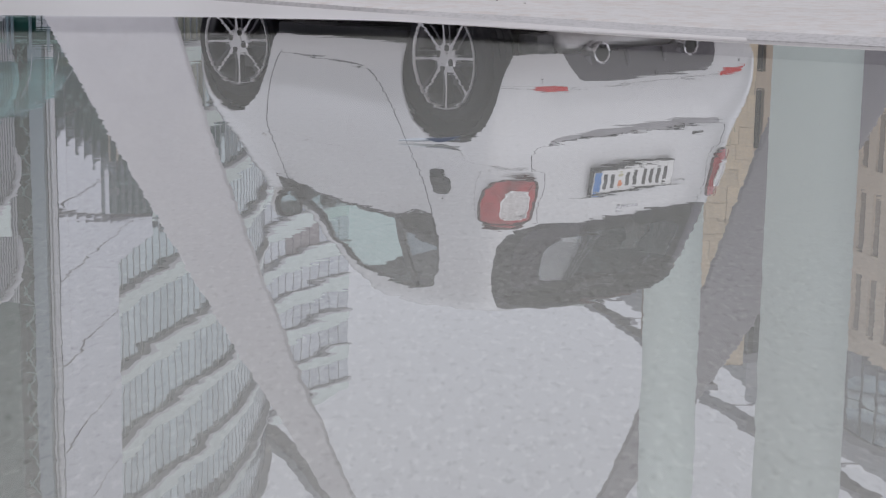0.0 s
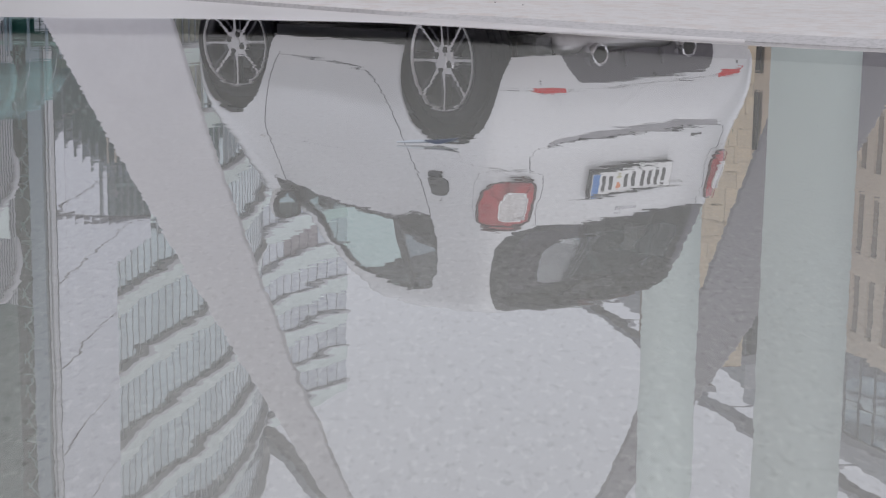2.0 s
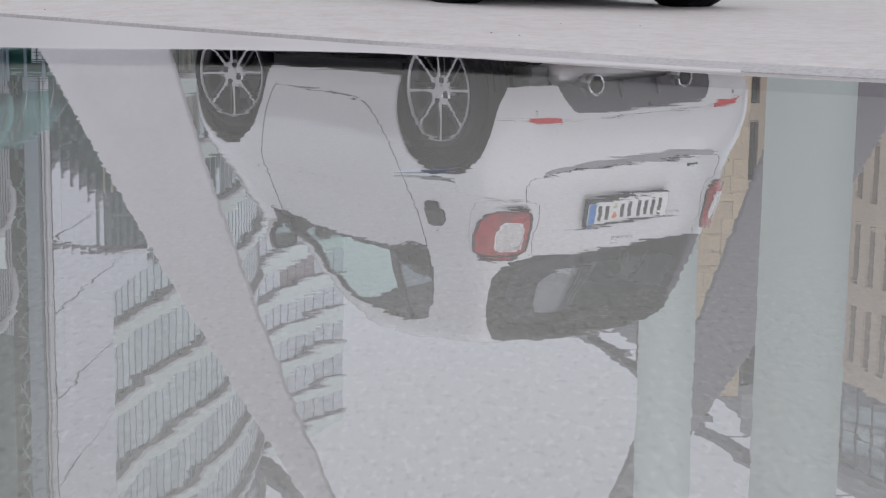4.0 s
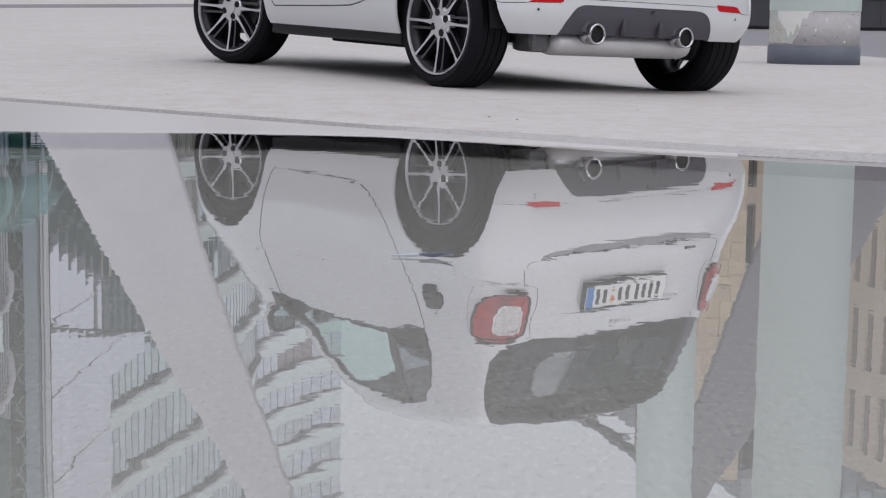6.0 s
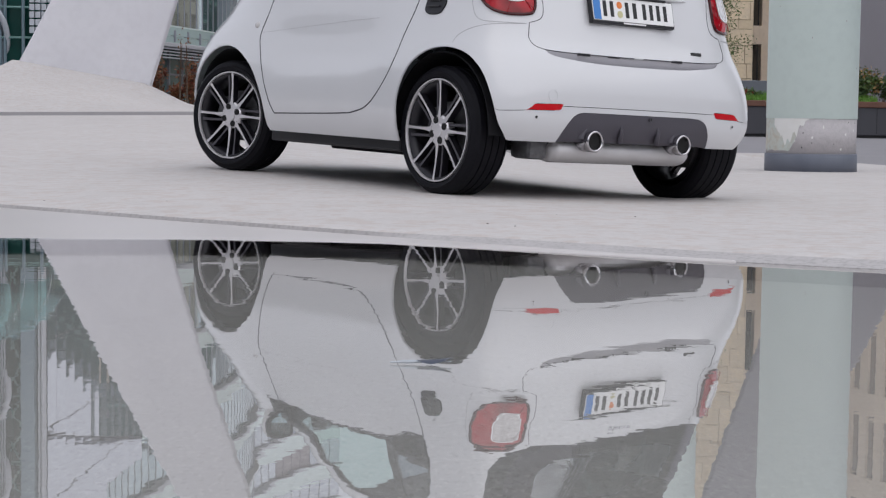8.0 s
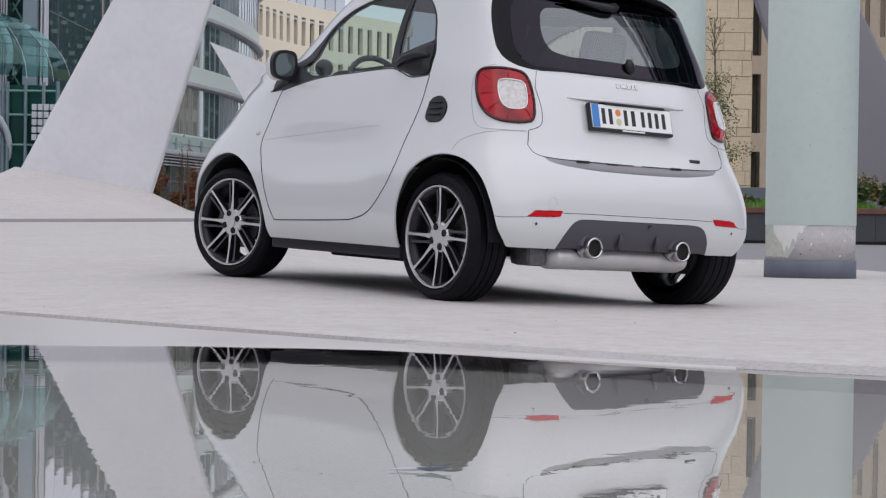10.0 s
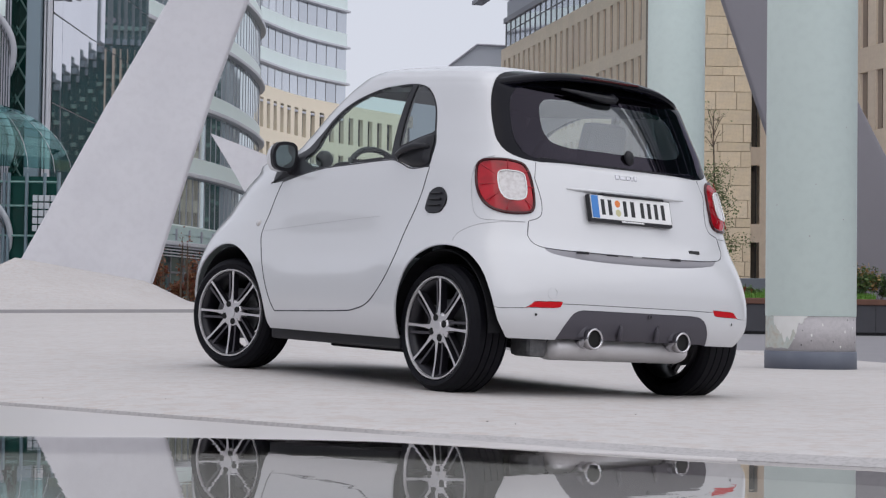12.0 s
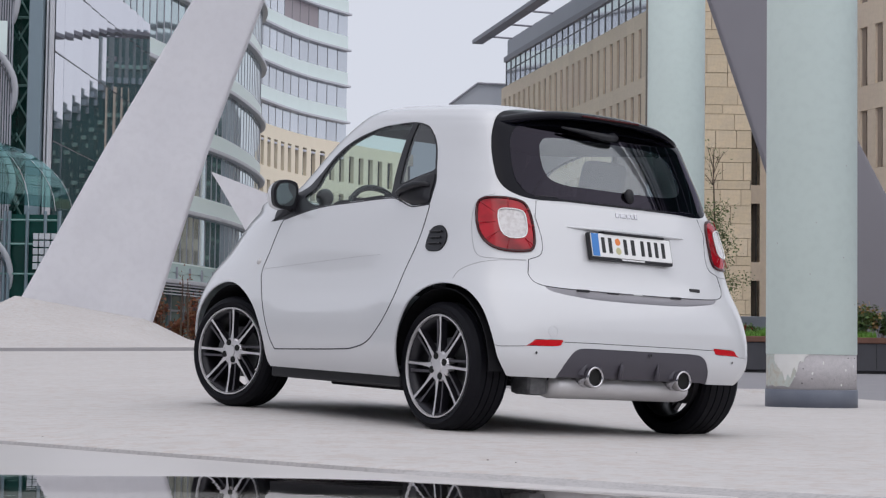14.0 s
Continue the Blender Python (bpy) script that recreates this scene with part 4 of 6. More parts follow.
for _ in range(9000):
    x, y = random.uniform(4.8, 9.6), random.uniform(0.3, 2.5)
    h = random.uniform(0.06, 0.16) + 0.16 * (y / 2.5)
    p = Vector((x, 40 + y, 0.85))
    a = random.uniform(0, math.pi)
    w = 0.012
    lawn.faces.new([lawn.verts.new(q) for q in (p - Vector((w * math.cos(a), w * math.sin(a), 0)), p + Vector((w * math.cos(a), w * math.sin(a), 0)), p + Vector((random.gauss(0, 0.03), random.gauss(0, 0.03), h)))])
tagged(part("grass", lawn, M_GRASS), "short green grass in the planter", "grass", kind="stuff")
part("soil", box((4.7, 0.15, 0.60), (15.4, 2.5, 0.78)), M_EARTH, planter)
for k, (x, h, mats) in enumerate(((9.15, 0.55, "g"), (9.55, 0.75, "y"), (9.95, 0.62, "g"), (10.35, 0.50, "r"), (8.65, 0.40, "g"), (10.8, 0.66, "g"), (6.55, 0.30, "r"), (6.85, 0.26, "g"))):
    m = {"g": (M_LEAF, M_LEAF_DARK), "y": (M_LEAF, M_LEAF_OCHRE), "r": (M_LEAF, M_LEAF_RED)}[mats]
    bush("shrub", {"g": "low green shrub growing in the steel planter", "y": "ochre grassy shrub in the steel planter", "r": "red-tinged low shrub in the steel planter"}[mats],
         (x, 40.9 + 0.3 * (k % 3), 0.83), 0.62, h, 520, 0.10, m, 20 + k, 6, "planter shrubs")
# low blue-grey wall behind the grass
tagged(part("low_wall", box((5.6, 47.0, -0.05), (8.35, 47.4, 1.46), 0.02), M_LOWWALL), "low blue-grey wall behind the planter", "wall")

# slender young tree in front of the sandstone
random.seed(8)
tree = thing("tree", Matrix.Translation((6.75, 45.2, 0.03)), "slender young tree with sparse green leaves before sandstone", "tree")
bm = bmesh.new()
add_tube(bm, [(0, 0, 0), (0.05, 0, 1.2), (0.0, 0.02, 2.6), (-0.06, 0, 4.0), (-0.10, 0, 5.6)], [0.05, 0.042, 0.034, 0.022, 0.008], 7)
part("trunk", bm, M_BARK, tree)
tips = []
for _ in range(34):
    bm = bmesh.new()
    z = random.uniform(1.4, 5.3)
    a = random.uniform(0, 2 * math.pi)
    reach = random.uniform(0.25, 0.75) * (1.1 - z / 8)
    q = Vector((-0.02 * z, 0, z))
    w = q + Vector((math.cos(a) * reach, math.sin(a) * reach, random.uniform(0.15, 0.6)))
    add_tube(bm, [q, q.lerp(w, 0.5) + Vector((0, 0, 0.05)), w], [0.012, 0.008, 0.003], 4)
    tips += [w, q.lerp(w, 0.6)]
    for _ in range(2):
        v = q.lerp(w, random.uniform(0.4, 0.9))
        u = v + Vector((random.gauss(0, 0.18), random.gauss(0, 0.18), random.uniform(0.05, 0.35)))
        add_tube(bm, [v, u], [0.006, 0.002], 4)
        tips.append(u)
    part("limb", bm, M_BARK, tree)
for m in (M_LEAF, M_LEAF_OLIVE):
    bm = bmesh.new()
    for _ in range(2400):
        t = random.choice(tips)
        if t.z > 4.1 and random.random() < 0.94:
            continue
        leaf_mesh(bm, t + Vector((random.gauss(0, 0.11), random.gauss(0, 0.11), random.gauss(0, 0.13))), random.uniform(0.045, 0.085), -0.2)
    part("crown", bm, m, tree)["kind"] = "stuff"

# rust-leaved shrubs and their trough before the office block
for k, (x, y, w, h) in enumerate(((-12.1, 76.0, 0.8, 2.0), (-11.3, 76.4, 0.6, 1.1), (-10.6, 76.2, 0.7, 1.9), (-10.0, 76.4, 0.7, 1.9))):
    bush("shrub", "rust-leaved shrub before the office block", (x, y, 0.45), w, h, 620, 0.16, (M_LEAF_RED, M_LEAF_RUST), 40 + k, 8, "rust-leaved shrubs")
for k, (x, h) in enumerate(((-12.45, 2.7), (-11.85, 2.6), (-11.05, 3.1), (-10.72, 2.9), (-10.15, 2.7))):
    bush("sapling", "slender bare sapling with a few red leaves", (x, 75.8, 0.45), 0.30, h, 42, 0.13, (M_LEAF_RED, M_LEAF_RUST), 60 + k, 3, "saplings")
trough = thing("trough", Matrix.Translation((-11, 76.2, -0.31)), "dark planting trough before the office block", "planter")
part("box", box((-2.2, -0.6, 0), (2.6, 0.7, 0.80), 0.03), M_SOIL, trough)

# chips and dead leaves on the slab
random.seed(17)
for x, y, s in ((-1.62, 7.35, 0.006), (0.42, 6.75, 0.005), (0.72, 6.80, 0.006), (0.24, 6.05, 0.006), (-1.1, 7.2, 0.005), (0.15, 6.15, 0.007)):
    x, y, s = x * 1.04, y * 1.04, s * 0.6
    bm = bmesh.new()
    bmesh.ops.create_icosphere(bm, subdivisions=1, radius=s)
    for v in bm.verts:
        v.co = Vector((v.co.x * random.uniform(0.7, 1.5), v.co.y * random.uniform(0.6, 1.2), v.co.z * 0.35))
    ob = part("stone_chip", bm, M_EARTH)
    ob.location = (x, y, ground_z(x, y) + s * 0.2)
    tagged(ob, "tiny dark stone chip lying on the slab", "stone", "stone chips")

# a dark feather floating on the water, its pale quill end trailing
feather = thing("feather", Matrix.Translation((-0.034, 2.945, 0.001)) @ Matrix.Rotation(radians(-2), 4, "Z") @ Matrix.Diagonal((1.12, 1.12, 1.12, 1)), "blue-black feather with a pale quill floating on the water", "feather")
bm = bmesh.new()
rows = []
for t in np.linspace(0, 1, 15):
    w = 0.0012 + 0.016 * math.sin(math.pi * t ** 0.8) ** 0.8
    x = -0.005 + 0.052 * t
    rows.append([bm.verts.new((x, y, 0.0015 + 0.0045 * (1 - (y / 0.018) ** 2) + 0.004 * t * t)) for y in (-w, -w * 0.4, 0, w * 0.4, w)])
for a, b in zip(rows, rows[1:]):
    for i in range(4):
        bm.faces.new((a[i], b[i], b[i + 1], a[i + 1]))
part("vane", bm, M_FEATHER, feather, smooth=True)
bm = bmesh.new()
add_tube(bm, [(-0.045, 0.0, 0.002), (-0.020, 0.002, 0.003), (0.045, 0.0, 0.0045)], [0.0010, 0.0030, 0.0010], 6)
part("quill", bm, M_FEATHER_PALE, feather)
# ---------------------------------------------------------------- the car: its skin as one surface
# Car space: x ahead from the rear axle, y to the car's left, z up from the road.
# height, half width, rear end, front end, roundness of the rear and of the front corners
LEVELS = np.array([
    (0.200, 0.800, -0.395, 2.250, 9.0, 8.0), (0.260, 0.832, -0.450, 2.345, 10., 9.0), (0.340, 0.856, -0.490, 2.395, 11., 11.),
    (0.450, 0.860, -0.497, 2.415, 11., 11.), (0.560, 0.850, -0.484, 2.415, 10., 10.), (0.640, 0.834, -0.458, 2.405, 9.5, 9.0),
    (0.720, 0.818, -0.420, 2.385, 9.0, 7.5), (0.820, 0.802, -0.392, 2.335, 8.5, 5.7), (0.920, 0.786, -0.366, 2.290, 8.5, 4.8),
    (1.000, 0.773, -0.342, 2.235, 8.2, 4.4), (1.060, 0.761, -0.320, 2.165, 8.0, 4.2), (1.110, 0.749, -0.298, 2.080, 7.6, 4.6),
    (1.150, 0.736, -0.279, 1.790, 7.6, 5.0), (1.220, 0.717, -0.246, 1.600, 7.6, 5.6), (1.300, 0.696, -0.206, 1.460, 7.6, 6.0),
    (1.400, 0.674, -0.154, 1.285, 7.6, 6.2), (1.460, 0.658, -0.120, 1.170, 7.6, 6.0), (1.505, 0.638, -0.086, 1.075, 7.0, 5.6),
    (1.535, 0.602, -0.050, 0.985, 6.0, 5.0), (1.555, 0.534, 0.005, 0.880, 5.0, 4.4), (1.570, 0.412, 0.090, 0.750, 4.0, 3.6),
    (1.577, 0.210, 0.210, 0.640, 3.0, 3.0), (1.580, 0.004, 0.420, 0.430, 2.2, 2.2)])


def level(z, k):
    """Column k of LEVELS at the heights z, along a smooth curve."""
    zs, v = LEVELS[:, 0], LEVELS[:, k]
    z = np.clip(np.asarray(z, float), zs[0], zs[-1])
    slope = np.gradient(v, zs)
    i = np.clip(np.searchsorted(zs, z) - 1, 0, len(zs) - 2)
    h = zs[i + 1] - zs[i]
    t = (z - zs[i]) / h
    return ((2 * t ** 3 - 3 * t ** 2 + 1) * v[i] + (t ** 3 - 2 * t ** 2 + t) * h * slope[i]
            + (-2 * t ** 3 + 3 * t ** 2) * v[i + 1] + (t ** 3 - t ** 2) * h * slope[i + 1])


def swell(x, z):
    """Flared wings over the wheels, hollow door between them."""
    x, z = np.asarray(x, float), np.asarray(z, float)
    low = np.clip((0.98 - z) / 0.42, 0, 1)
    low = low * low * (3 - 2 * low)
    wing = 0.030 * np.exp(-((x - 0.02) / 0.40) ** 4) + 0.018 * np.exp(-((x - 1.88) / 0.42) ** 4)
    door = -0.004 * np.exp(-((x - 0.95) / 0.42) ** 2) * np.exp(-((z - 0.60 - 0.10 * (0.95 - x)) / 0.17) ** 2)
    zc = 0.475 + 0.04 * np.clip((1.35 - x) / 0.8, 0, 1) + 0.10 * np.clip((0.62 - x) / 0.25, 0, 1) ** 2
    crease = 0.009 * np.exp(-((x - 0.93) / 0.50) ** 6) * np.exp(-((z - zc) / np.where(z < zc, 0.13, 0.075)) ** 2)
    return wing * low + door + crease


def skin(s, z):
    """The point of the left half of the skin at s (0: rear middle, 1: front middle) and height z."""
    s, z = np.broadcast_arrays(np.asarray(s, float), np.asarray(z, float))
    w, xr, xf, nr, nf = (level(z, k) for k in range(1, 6))
    xc = np.where(z < 1.1, 0.80, 0.80 - (z - 1.1) * 0.85)
    xc = np.clip(xc, xr * 0.45 + xf * 0.55 - 0.25, xr * 0.45 + xf * 0.55 + 0.2)
    # angle runs over a quarter for the rear, a quarter for the front; eased so that points spread evenly
    split = 0.50
    a = np.where(s < split, s / split, (1 - s) / (1 - split)) * (math.pi / 2)
    n = np.where(s < split, nr, nf)
    sa, ca = np.sin(a), np.cos(a)
    k = (np.abs(sa) ** n + np.abs(ca) ** n) ** (-1 / n)
    reach = np.where(s < split, xr - xc, xf - xc)
    x = xc + reach * ca * k
    y = w * sa * k
    part_y = np.clip(sa * k, 0, 1)
    bow = np.clip((xf - xr) / 2.5, 0, 1)
    x = x + np.where(s < split, 0.055, -0.075) * bow * part_y ** 2 * np.clip(ca * k, 0, 1)
    side = part_y ** 6
    y = y + swell(x, z) * side
    return np.stack([x, y, z + 0.062 * (x - 0.45) * np.clip((z - 1.2) / 0.3, 0, 1)], -1)
CAR = Matrix(((-0.60144, -0.79786, 0.04118, 0.60018), (0.79837, -0.60214, -0.00608, 8.78758), (0.02965, 0.02922, 0.99913, 0.03016), (0, 0, 0, 1)))
car = thing("car", CAR, "white two-door city car with black rear spoiler, parked on pale concrete", "car")

# outlines of panels and openings on the skin, as (s, height)
DOOR = curve([(0.6440, 0.960), (0.6430, 0.840), (0.6418, 0.720), (0.6340, 0.629), (0.6200, 0.480), (0.6051, 0.325)], 6, False) + \
    curve([(0.6040, 0.320), (0.5400, 0.330), (0.4705, 0.342), (0.4438, 0.352), (0.4116, 0.394), (0.3804, 0.513), (0.3604, 0.662), (0.3415, 0.875), (0.3337, 1.032)], 6, False) + \
    curve([(0.3345, 1.043), (0.3671, 1.036), (0.3938, 1.066), (0.4182, 1.083), (0.5000, 1.072), (0.5806, 1.052), (0.6440, 0.996)], 6, False)
DAYLIGHT = curve([(0.6640, 0.990), (0.6790, 1.080), (0.6874, 1.254), (0.6863, 1.326), (0.6696, 1.378), (0.6452, 1.410), (0.6062, 1.439), (0.5517, 1.453),
                  (0.4828, 1.458), (0.4171, 1.431), (0.3682, 1.350), (0.3404, 1.204), (0.3315, 1.118), (0.3345, 1.045)], 8, False) + \
    curve([(0.3671, 1.041), (0.3938, 1.071), (0.4182, 1.088), (0.5000, 1.077), (0.5806, 1.057), (0.6440, 1.000)], 6, False)
GLASS_FRONT = curve([(0.5950, 1.062), (0.6500, 1.150), (0.6775, 1.250), (0.6765, 1.326), (0.6590, 1.380), (0.6062, 1.432), (0.5517, 1.447), (0.4980, 1.452)], 6, False) + \
    [Vector((0.4180, 1.103)), Vector((0.4905, 1.090)), Vector((0.5500, 1.074))]
GLASS_REAR = curve([(0.4770, 1.452), (0.4182, 1.425), (0.3725, 1.350), (0.3450, 1.212)], 6, False) + [Vector((0.3815, 1.182)), Vector((0.4130, 1.149))]
VENT = curve([(0.3262, 0.826), (0.3272, 0.875), (0.3228, 0.925), (0.3112, 0.941), (0.3030, 0.919), (0.2995, 0.886), (0.3012, 0.850), (0.3084, 0.820)], 6)
ARCH_REAR = [Vector((0.3571, 0.10)), Vector((0.3571, 0.228))] + curve([(0.3571, 0.258), (0.3585, 0.347), (0.3560, 0.460), (0.3426, 0.579), (0.3204, 0.648), (0.2959, 0.671),
                                     (0.2736, 0.648), (0.2581, 0.576), (0.2481, 0.465), (0.2403, 0.349), (0.2290, 0.272)], 6, False) + [Vector((0.2200, 0.10))]
ARCH_FRONT = [Vector((0.7470, 0.10))] + curve([(0.7440, 0.260), (0.7425, 0.349), (0.7353, 0.518), (0.7186, 0.626), (0.6963, 0.664), (0.6696, 0.633), (0.6418, 0.537),
                                              (0.6240, 0.394), (0.6235, 0.300), (0.6300, 0.228)], 6, False) + [Vector((0.6350, 0.10))]
BLACK_TAIL = [Vector((-0.1, 1.077)), Vector((0.0, 1.077))] + curve([(0.1402, 1.077), (0.1935, 1.075), (0.2247, 1.102), (0.2425, 1.160), (0.2492, 1.237), (0.2525, 1.328),
                                                (0.2503, 1.422), (0.2403, 1.505), (0.2200, 1.538), (0.1800, 1.5505), (0.1000, 1.5545), (0.0, 1.556)], 6, False) + [Vector((-0.1, 1.556))]
REAR_GLASS = [Vector((-0.1, 1.088)), Vector((0.0, 1.088))] + curve([(0.1402, 1.088), (0.1900, 1.090), (0.2147, 1.143), (0.2225, 1.226), (0.2230, 1.353), (0.2147, 1.425),
                                                (0.1947, 1.458), (0.1000, 1.478), (0.0, 1.482)], 6, False) + [Vector((-0.1, 1.482))]
REAR_CLEAR = [Vector((-0.1, 1.150)), Vector((0.0, 1.150))] + curve([(0.1250, 1.152), (0.1600, 1.172), (0.1730, 1.225), (0.1745, 1.320), (0.1660, 1.385), (0.1350, 1.412), (0.0, 1.420)], 6, False) + [Vector((-0.1, 1.420))]
TAIL_LAMP = curve([(0.2655, 0.999), (0.2625, 1.052), (0.2481, 1.069), (0.2202, 1.064), (0.2050, 1.035), (0.1975, 0.938), (0.1975, 0.853), (0.2091, 0.830),
                   (0.2347, 0.830), (0.2514, 0.858), (0.2624, 0.919)], 6)
LAMP_CLEAR = curve([(0.2403, 0.983), (0.2358, 1.010), (0.2147, 1.005), (0.2091, 0.972), (0.2102, 0.894), (0.2280, 0.882), (0.2375, 0.914)], 6)
HATCH = [Vector((-0.1, 1.072)), Vector((0.0, 1.072)), Vector((0.1400, 1.072)), Vector((0.1900, 1.068))] + \
    curve([(0.1935, 0.991), (0.1850, 0.889), (0.1869, 0.822), (0.2040, 0.794)], 6, False) + \
    curve([(0.2058, 0.728), (0.1970, 0.690), (0.1713, 0.675), (0.1000, 0.670), (0.0, 0.668)], 6, False) + [Vector((-0.1, 0.668))]
RECESS = [Vector((-0.1, 0.667)), Vector((0.0, 0.667)), Vector((0.1, 0.669)), Vector((0.1550, 0.673)), Vector((0.1880, 0.680))] + \
    curve([(0.1860, 0.672), (0.1650, 0.650), (0.1000, 0.632), (0.0, 0.628)], 6, False) + [Vector((-0.1, 0.628))]
DIFFUSER = [Vector((-0.1, 0.20)), Vector((0.1640, 0.20)), Vector((0.1640, 0.268))] + curve([(0.1560, 0.325), (0.1440, 0.380), (0.1320, 0.402), (0.1150, 0.406)], 6, False) + \
    [Vector((0.0, 0.406)), Vector((-0.1, 0.406))]
REFLECTOR = [Vector((0.2085, 0.408)), Vector((0.2002, 0.436)), Vector((0.1600, 0.440)), Vector((0.1640, 0.412)), Vector((0.1800, 0.410))]
LOWER_BUMPER = [Vector((-0.1, 0.19)), Vector((0.30, 0.19)), Vector((0.2450, 0.397)), Vector((0.2091, 0.405)), Vector((0.1600, 0.4305)), Vector((0.12, 0.432)), Vector((0.0, 0.432)), Vector((-0.1, 0.432))]
BUMPER_CUT = [Vector((-0.1, 0.10)), Vector((0.26, 0.10)), Vector((0.26, 0.266)), Vector((-0.1, 0.266))]
WINDSCREEN = [Vector((1.1, 1.135)), Vector((1.0, 1.135))] + curve([(0.830, 1.138), (0.775, 1.155), (0.748, 1.200), (0.738, 1.300), (0.742, 1.400), (0.765, 1.470), (0.810, 1.505), (1.0, 1.510)], 6, False) + [Vector((1.1, 1.51))]
HEADLAMP = curve([(0.800, 0.760), (0.790, 0.860), (0.830, 0.930), (0.880, 0.900), (0.880, 0.790), (0.840, 0.740)], 6)
GRILLE = [Vector((1.1, 0.42)), Vector((1.0, 0.42))] + curve([(0.900, 0.430), (0.860, 0.480), (0.870, 0.600), (1.0, 0.620)], 5, False) + [Vector((1.1, 0.62))]

NS, SG = 281, np.linspace(0, 1, 281)
ZG = np.concatenate([np.linspace(0.228, 1.50, 95), 1.50 + 0.08 * np.sin(np.linspace(0, math.pi / 2, 27)[1:])])
NZ = len(ZG)


def inside(poly, pts):
    """Even-odd test of many points against one outline."""
    p = np.array([(v[0], v[1]) for v in poly])
    q = np.roll(p, -1, axis=0)
    res = np.zeros(len(pts), bool)
    for (x1, y1), (x2, y2) in zip(p, q):
        if y1 != y2:
            hit = (y1 > pts[:, 1]) != (y2 > pts[:, 1])
            res ^= hit & (pts[:, 0] < (x2 - x1) * (pts[:, 1] - y1) / (y2 - y1) + x1)
    return res


def cell(p):
    return np.stack([p[..., 0] * (NS - 1), np.interp(p[..., 1], ZG, np.arange(NZ))], -1)


def nearest(poly, pts):
    """For points in cell units: the nearest place on an outline (in cell units) and its distance."""
    p = cell(np.array([(v[0], v[1]) for v in poly]))
    best, place = np.full(len(pts), 1e9), pts.copy()
    for a, b in zip(p, np.roll(p, -1, axis=0)):
        d = b - a
        t = np.clip(((pts - a) @ d) / max(d @ d, 1e-12), 0, 1)
        c = a + t[:, None] * d
        dist = np.hypot(*(pts - c).T)
        m = dist < best
        best[m], place[m] = dist[m], c[m]
    return best, place


OUTLINES = [ARCH_REAR, ARCH_FRONT, DAYLIGHT, DOOR, BLACK_TAIL, TAIL_LAMP, HATCH, VENT, GLASS_FRONT, GLASS_REAR, REAR_GLASS, REAR_CLEAR, LAMP_CLEAR,
            BUMPER_CUT, DIFFUSER, REFLECTOR, LOWER_BUMPER, RECESS, WINDSCREEN, HEADLAMP, GRILLE]
sg, zg = np.meshgrid(SG, ZG, indexing="ij")
V_SZ = np.stack([sg, zg], -1).reshape(-1, 2)
cells = cell(V_SZ)
fixed = np.zeros(len(cells), bool)
for line in OUTLINES:
    dist, place = nearest(line, cells)
    m = (dist < 0.52) & ~fixed
    edge_s = (V_SZ[:, 0] == 0) | (V_SZ[:, 0] == 1)      # middle line: slide along it only
    place[edge_s, 0] = cells[edge_s, 0]
    low = np.arange(len(cells)) % NZ == 0
    place[low, 1] = 0
    cells[m] = place[m]
    fixed |= m
V_SZ = np.stack([cells[:, 0] / (NS - 1), np.interp(cells[:, 1], np.arange(NZ), ZG)], -1)
V_XYZ = skin(V_SZ[:, 0], V_SZ[:, 1])
e = 1e-3
ds = skin(np.clip(V_SZ[:, 0] + e, 0, 1), V_SZ[:, 1]) - skin(np.clip(V_SZ[:, 0] - e, 0, 1), V_SZ[:, 1])
dz = skin(V_SZ[:, 0], np.minimum(V_SZ[:, 1] + e, 1.5799)) - skin(V_SZ[:, 0], V_SZ[:, 1] - e)
V_N = np.cross(dz, ds)
V_N /= np.maximum(np.linalg.norm(V_N, axis=1), 1e-12)[:, None]
V_N[(V_N * (V_XYZ - [0.6, 0, 0.7])).sum(1) < 0] *= -1
mid = (V_SZ[:, 0] < 1e-6) | (V_SZ[:, 0] > 1 - 1e-6)
V_N[mid, 1] = 0
V_N /= np.maximum(np.linalg.norm(V_N, axis=1), 1e-12)[:, None]

faces = []
for i in range(NS - 1):
    for j in range(NZ - 1):
        a, b, c, d = i * NZ + j, (i + 1) * NZ + j, (i + 1) * NZ + j + 1, i * NZ + j + 1
        fa, fb, fc, fd = fixed[a], fixed[b], fixed[c], fixed[d]
        if fa and fc and not (fb and fd):
            faces += [(a, b, c), (a, c, d)]
        elif fb and fd and not (fa and fc):
            faces += [(a, b, d), (b, c, d)]
        elif fa and fb and fc and fd:
            faces += [(a, b, c), (a, c, d)]
        else:
            faces.append((a, b, c, d))
mids = np.array([V_SZ[list(f)].mean(0) for f in faces])
region = np.array(["body"] * len(faces), dtype=object)
for name_, line in (("hatch", HATCH), ("lower_bumper", LOWER_BUMPER), ("diffuser", DIFFUSER), ("door", DOOR), ("frame", DAYLIGHT), ("pane_front", GLASS_FRONT),
                    ("pane_rear", GLASS_REAR), ("surround", BLACK_TAIL), ("frit", REAR_GLASS), ("tail_glass", REAR_CLEAR), ("lamp", TAIL_LAMP), ("clear", LAMP_CLEAR),
                    ("vent", VENT), ("reflector", REFLECTOR), ("none", RECESS), ("windscreen", WINDSCREEN), ("headlamp", HEADLAMP), ("grille", GRILLE),
                    ("none", BUMPER_CUT), ("none", ARCH_REAR), ("none", ARCH_FRONT)):
    region[inside(line, mids)] = name_


